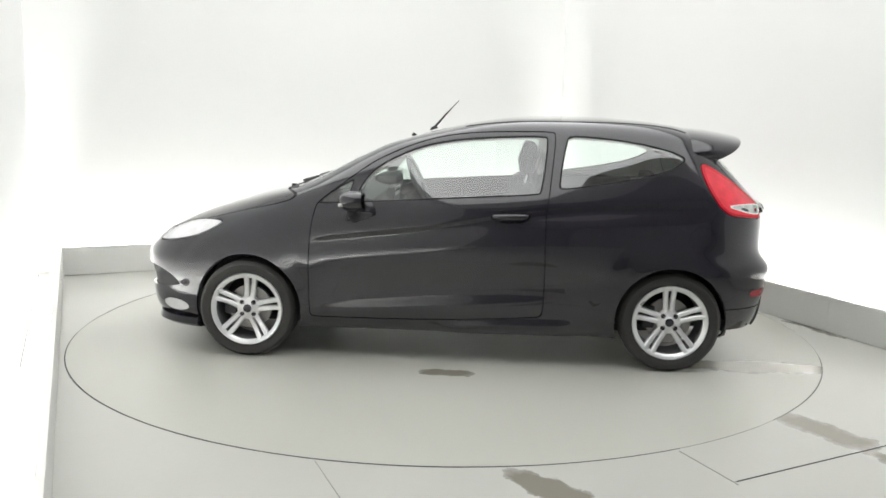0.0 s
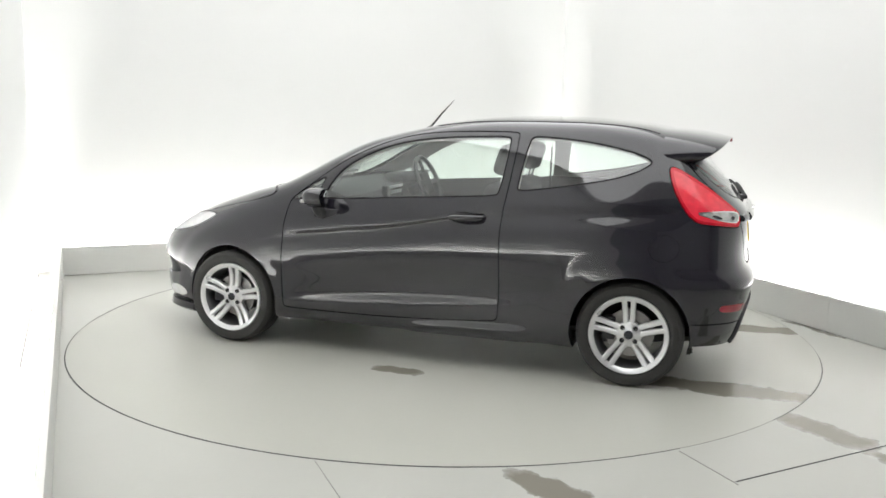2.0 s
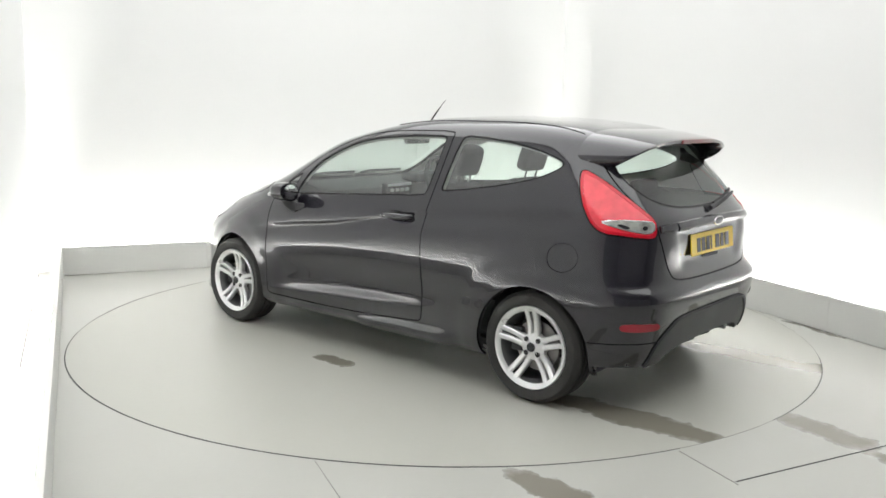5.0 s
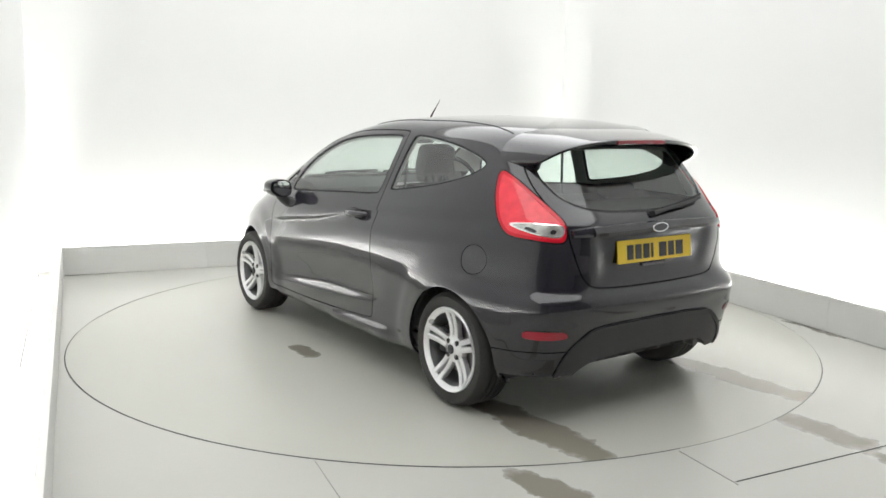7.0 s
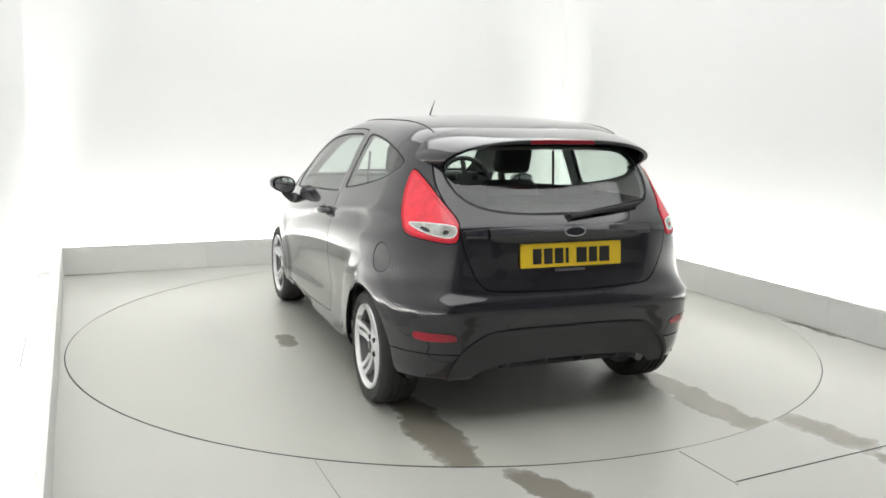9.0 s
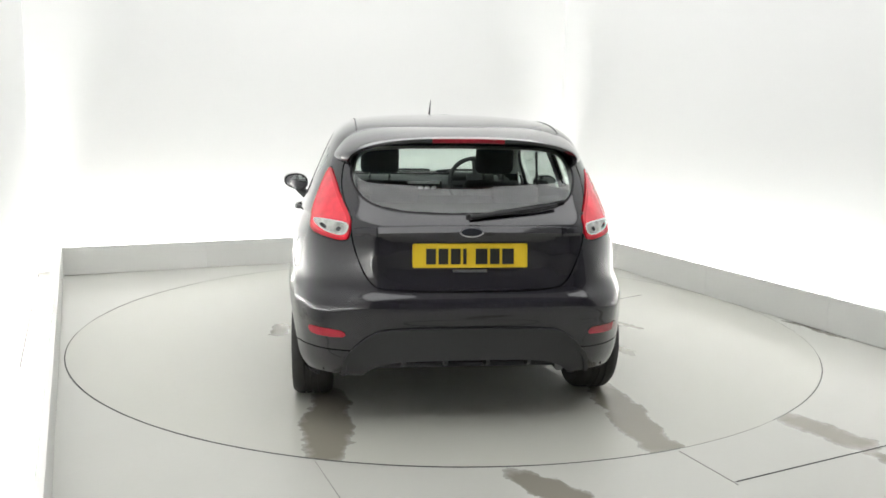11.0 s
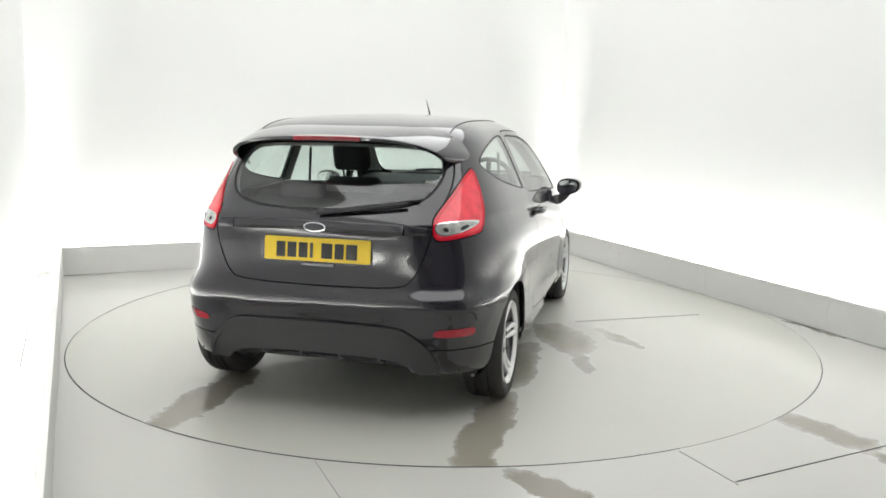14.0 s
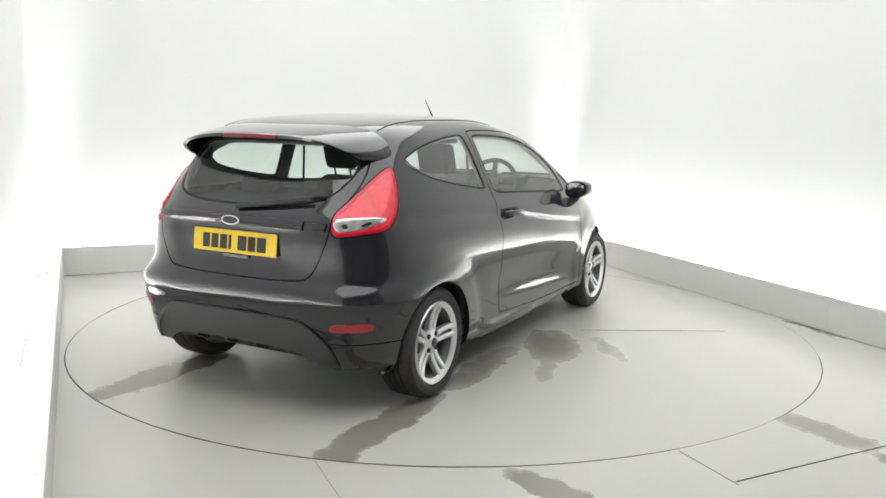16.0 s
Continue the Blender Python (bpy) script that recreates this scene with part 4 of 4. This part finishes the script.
    a2 = part("wiper_arm", tube(pts, [0.012, 0.011, 0.010, 0.009, 0.008, 0.007], 8), M_PLASTIC, arm, "", True)
    blade = [(skin_x(-d, 1.0 + 0.13 * d) - 0.012, -d, 0.999 + 0.135 * d) for d in (0.10, 0.2, 0.3, 0.4, 0.47)]
    a3 = part("wiper_blade", tube(blade, 0.008, 6), M_RUBBER, arm)
    for o in (a2, a3):
        o.matrix_local = spot.inverted()


plate_and_trim()
underbody()


def mirror(side):
    """Door mirror: a tapered shell on a short stalk with a pane and a lower lamp strip."""
    bm = bmesh.new()
    bmesh.ops.create_uvsphere(bm, u_segments=28, v_segments=18, radius=1.0)
    for v in bm.verts:
        x, y, z = v.co
        x, y, z = (math.copysign(abs(c) ** 0.75, c) for c in (x, y, z))
        x = max(x, -0.45)
        taper = 1.0 - 0.22 * max(0, y)
        v.co = (0.088 * x, 0.086 * y, 0.060 * z * taper + 0.008 * y)
    root = DOORS[0 if side > 0 else 1]
    at = pose(0.445, side * 0.915, 0.962, 0, 0, side * 6)
    if side < 0:
        bmesh.ops.scale(bm, vec=(1, -1, 1), verts=bm.verts)
        bmesh.ops.reverse_faces(bm, faces=bm.faces)
    sh = part("door_mirror", bm, M_PAINT, root, "black door mirror shell", True)
    sh.matrix_local = at
    out = [(0.073 * math.copysign(abs(math.cos(a)) ** 0.75, math.cos(a)), 0.048 * math.copysign(abs(math.sin(a)) ** 0.75, math.sin(a))) for a in (2 * math.pi * k / 32 for k in range(32))]
    out = [(a, b * (1 - 0.22 * max(0, side * a) / 0.073) + 0.008 * side * a / 0.073) for a, b in out]
    gm = bmesh.new()
    rings = []
    for k in (1.0, 0.8, 0.55, 0.3):
        rings.append([gm.verts.new((((k * a) ** 2 + (k * b) ** 2) / 0.5 - 0.018, k * a, k * b)) for a, b in out])
    tip = gm.verts.new((-0.018, 0, 0))
    for ra, rb in zip(rings, rings[1:]):
        for k in range(32):
            gm.faces.new((ra[k], ra[(k + 1) % 32], rb[(k + 1) % 32], rb[k]))
    for k in range(32):
        gm.faces.new((rings[-1][k], rings[-1][(k + 1) % 32], tip))
    mg = part("mirror_glass", gm, M_MIRROR, sh, "bright domed mirror glass", True)
    mg.matrix_local = pose(-0.043, 0, 0, 0, 0, side * 10)
    part("mirror_lamp", box((0.03, 0.095, 0.022), (0.066, side * 0.02, -0.018), 0.009, pose(0, 0, 0, 0, 0, side * -14)), M_CLEAR, sh, "clear indicator lens", True)
    bm = tube([(0.02, -side * 0.02, -0.045), (0.02, -side * 0.045, -0.075), (0.01, -side * 0.07, -0.095), (0.0, -side * 0.12, -0.10)], [0.030, 0.030, 0.034, 0.040], 14)
    part("mirror_stalk", bm, M_PLASTIC, sh, "", True)
    part("mirror_foot", box((0.15, 0.05, 0.05), (-0.02, -side * 0.095, -0.098), 0.012, None), M_PLASTIC, sh, "", True)


mirror(1)
mirror(-1)


def handle(side):
    root = DOORS[0 if side > 0 else 1]
    y = skin_y(-0.43, 0.88) - 0.006
    cup = part("handle_cup", lathe([(0.0, 0.0), (0.7, 0.0), (0.95, 0.08), (1.0, 0.2), (0.9, 0.1), (0.0, 0.1)], 28, closed=False), M_RUBBER, root, "", True)
    cup.matrix_local = pose(-0.43, side * (y - 0.004), 0.882, 0, 1.5, 0) @ Matrix.Diagonal((0.085, side * 0.012, 0.034, 1))
    pts = [(-0.335, y - 0.012), (-0.35, y + 0.018), (-0.39, y + 0.030), (-0.44, y + 0.033), (-0.50, y + 0.030), (-0.535, y + 0.018), (-0.55, y - 0.012)]
    bm = tube([(a, side * b, 0.885 - 0.02 * (a + 0.43)) for a, b in pts], [0.010, 0.012, 0.014, 0.015, 0.014, 0.012, 0.010], 12)
    bmesh.ops.scale(bm, vec=(1, 1, 1.25), space=Matrix.Translation((0, 0, -0.885)), verts=bm.verts)
    part("door_handle", bm, M_PAINT, root, "black pull door handle", True)


handle(1)
handle(-1)


def roof_things():
    base = part("aerial", lathe([(0.0, 0.022), (0.014, 0.020), (0.026, 0.008), (0.030, 0.0), (0.0, 0.0)], 18, "z", False), M_RUBBER, CAR, "black roof aerial", True)
    base.matrix_local = pose(0.075, 0.0, 1.356, 0, 16, 0)
    part("aerial_rod", tube([(0.0, 0, 0.01), (-0.04, 0, 0.035), (-0.10, 0, 0.075), (-0.21, 0, 0.14)], [0.008, 0.007, 0.0055, 0.0012], 8), M_RUBBER, base)
    # ditch mouldings along the roof
    for s in (1, -1):
        pts = []
        for k in range(22):
            x = -0.16 - 1.30 * k / 21
            pts.append((x, s * 0.515, skin_z(x, 0.515) + 0.001))
        part("roof_moulding", tube(pts, 0.0025, 6), M_RUBBER, CAR, "", True)
    for k, d in enumerate((0.0, 0.07)):
        part("screen_jet", box((0.03, 0.02, 0.012), (0.98 - d, 0.18 - 0.3 * k, 0.985), 0.004), M_RUBBER, CAR)
    # screen wipers lying on the cowl
    for y0 in (0.35, -0.15):
        part("screen_wiper", tube([(0.86, y0, 1.012), (0.90, y0 - 0.12, 1.018), (0.88, y0 - 0.45, 1.020)], 0.009, 8), M_RUBBER, CAR, "black screen wiper", True)


roof_things()


# ---- inside the car ----
def seat(side):
    x, y = -0.11, side * 0.355
    base = part("front_seat", box((0.50, 0.48, 0.16), (x, y, 0.50), 0.06, None, 4), M_SEAT, CAR, "dark cloth front seat", True)
    tilt = Matrix.Rotation(radians(-18), 4, "Y")
    b = box((0.14, 0.47, 0.57), (0, 0, 0.285), 0.055, None, 4)
    for v in b.verts:
        v.co.y *= 1 - 0.28 * max(0, v.co.z - 0.25) / 0.37
    bmesh.ops.transform(b, matrix=Matrix.Translation((x - 0.25, y, 0.50)) @ tilt, verts=b.verts)
    part("backrest", b, M_SEAT, base, "", True)
    h = box((0.10, 0.235, 0.185), (0, 0, 0.725), 0.045, None, 4)
    for v in h.verts:
        v.co.y *= 1 - 0.9 * max(0, v.co.z - 0.76)
    bmesh.ops.transform(h, matrix=Matrix.Translation((x - 0.22, y, 0.50)) @ tilt, verts=h.verts)
    part("headrest", h, M_SEAT, base, "dark padded headrest", True)
    for e in (-0.06, 0.06):
        a, c = (Matrix.Translation((x - 0.24, y + e, 0.50)) @ tilt) @ Vector((0, 0, 0.54)), (Matrix.Translation((x - 0.24, y + e, 0.50)) @ tilt) @ Vector((0, 0, 0.70))
        part("headrest_post", tube([a, c], 0.007, 8), M_CHROME, base)
    # belt hanging from the pillar
    part("seat_belt", tube([(-0.63, side * 0.60, 1.24), (-0.62, side * 0.615, 1.0), (-0.60, side * 0.64, 0.55)], 0.008, 6), M_STRAP, CAR, "dark seat belt")


seat(1)
seat(-1)


def cabin():
    bench = part("rear_seat", box((0.48, 1.22, 0.18), (-0.98, 0, 0.52), 0.06, None, 4), M_SEAT, CAR, "dark cloth rear bench seat", True)
    tilt = Matrix.Rotation(radians(-20), 4, "Y")
    b = box((0.14, 1.20, 0.54), (0, 0, 0.27), 0.05, None, 4)
    bmesh.ops.transform(b, matrix=Matrix.Translation((-1.20, 0, 0.52)) @ tilt, verts=b.verts)
    part("backrest", b, M_SEAT, bench, "", True)
    for y in (-0.32, 0.32):
        h = box((0.09, 0.25, 0.12), (-1.38, y, 1.035), 0.04, None, 4)
        part("headrest", h, M_SEAT, bench, "", True)
    part("parcel_shelf", box((0.42, 1.12, 0.02), (-1.64, 0, 1.0), 0.006), M_LINER, CAR, "dark parcel shelf")
    dash = [(0.90, 0.97), (0.70, 0.995), (0.50, 0.99), (0.38, 0.95), (0.33, 0.86), (0.36, 0.72), (0.45, 0.60), (0.9, 0.60)]
    part("dashboard", prism(dash, -0.66, 0.66, "y", 0.02), M_LINER, CAR, "dark moulded dashboard", True)
    part("instrument_hood", box((0.16, 0.32, 0.07), (0.42, -0.36, 1.0), 0.03, None, 3), M_LINER, CAR, "", True)
    con = part("console", box((0.05, 0.27, 0.15), (0.345, 0.0, 0.905), 0.015, pose(0, 0, 0, 0, 0, 0), 3), M_LINER, CAR, "dark centre console", True)
    part("console_trim", box((0.008, 0.23, 0.018), (0.318, 0.0, 0.966), 0.003), M_ALLOY, con, "silver console trim")
    for y in (-0.075, -0.025, 0.025, 0.075):
        part("console_key", box((0.008, 0.034, 0.022), (0.318, y, 0.930), 0.003), M_ALLOY, con, "silver console key")
    ring = lathe([(0.185 + 0.016 * math.cos(2 * math.pi * k / 10), 0.016 * math.sin(2 * math.pi * k / 10)) for k in range(10)], 44, "z")
    w = part("steering_wheel", ring, M_LINER, CAR, "dark steering wheel", True)
    w.matrix_local = pose(0.21, -0.36, 0.975, 0, -66, 0)
    part("wheel_boss", box((0.15, 0.12, 0.04), (0, 0, -0.02), 0.015, None, 3), M_LINER, w, "", True)
    for a in (0, 180, 270):
        bm = box((0.12, 0.035, 0.018), (0.115, 0, -0.008), 0.006)
        bmesh.ops.rotate(bm, matrix=Matrix.Rotation(radians(a + 90), 3, "Z"), verts=bm.verts)
        part("wheel_arm", bm, M_LINER, w, "", True)
    part("column", tube([(0.24, -0.36, 0.95), (0.48, -0.36, 0.84)], 0.035, 12), M_LINER, CAR)
    rv = part("rear_view_mirror", box((0.03, 0.24, 0.06), (0.16, 0.0, 1.285), 0.018, None, 3), M_LINER, CAR, "dark inside mirror", True)
    part("mirror_stem", tube([(0.17, 0, 1.29), (0.22, 0, 1.325)], 0.012, 8), M_LINER, rv)
    part("gear_lever", tube([(0.12, 0, 0.50), (0.10, 0, 0.68)], [0.012, 0.02], 10), M_LINER, CAR)
    part("cabin_floor", box((2.6, 1.36, 0.02), (-0.55, 0, 0.27)), M_LINER, CAR, "dark carpet")
    part("front_bulkhead", box((0.04, 1.36, 0.62), (0.93, 0, 0.60)), M_LINER, CAR)


cabin()


def motions():
    rows = []
    for k in range(17):
        t = 1.0 * k
        turn = 175.851 - 7.1499 * t + 0.838 * (t / 16) * (t / 16 - 1)
        rows.append((t, pose(0, 0, 0, 0, 0, turn)))
    walk(TABLE, rows)
    walk(CAR, [(t, m @ pose(0, 0.1227, 0)) for t, m in rows])


motions()
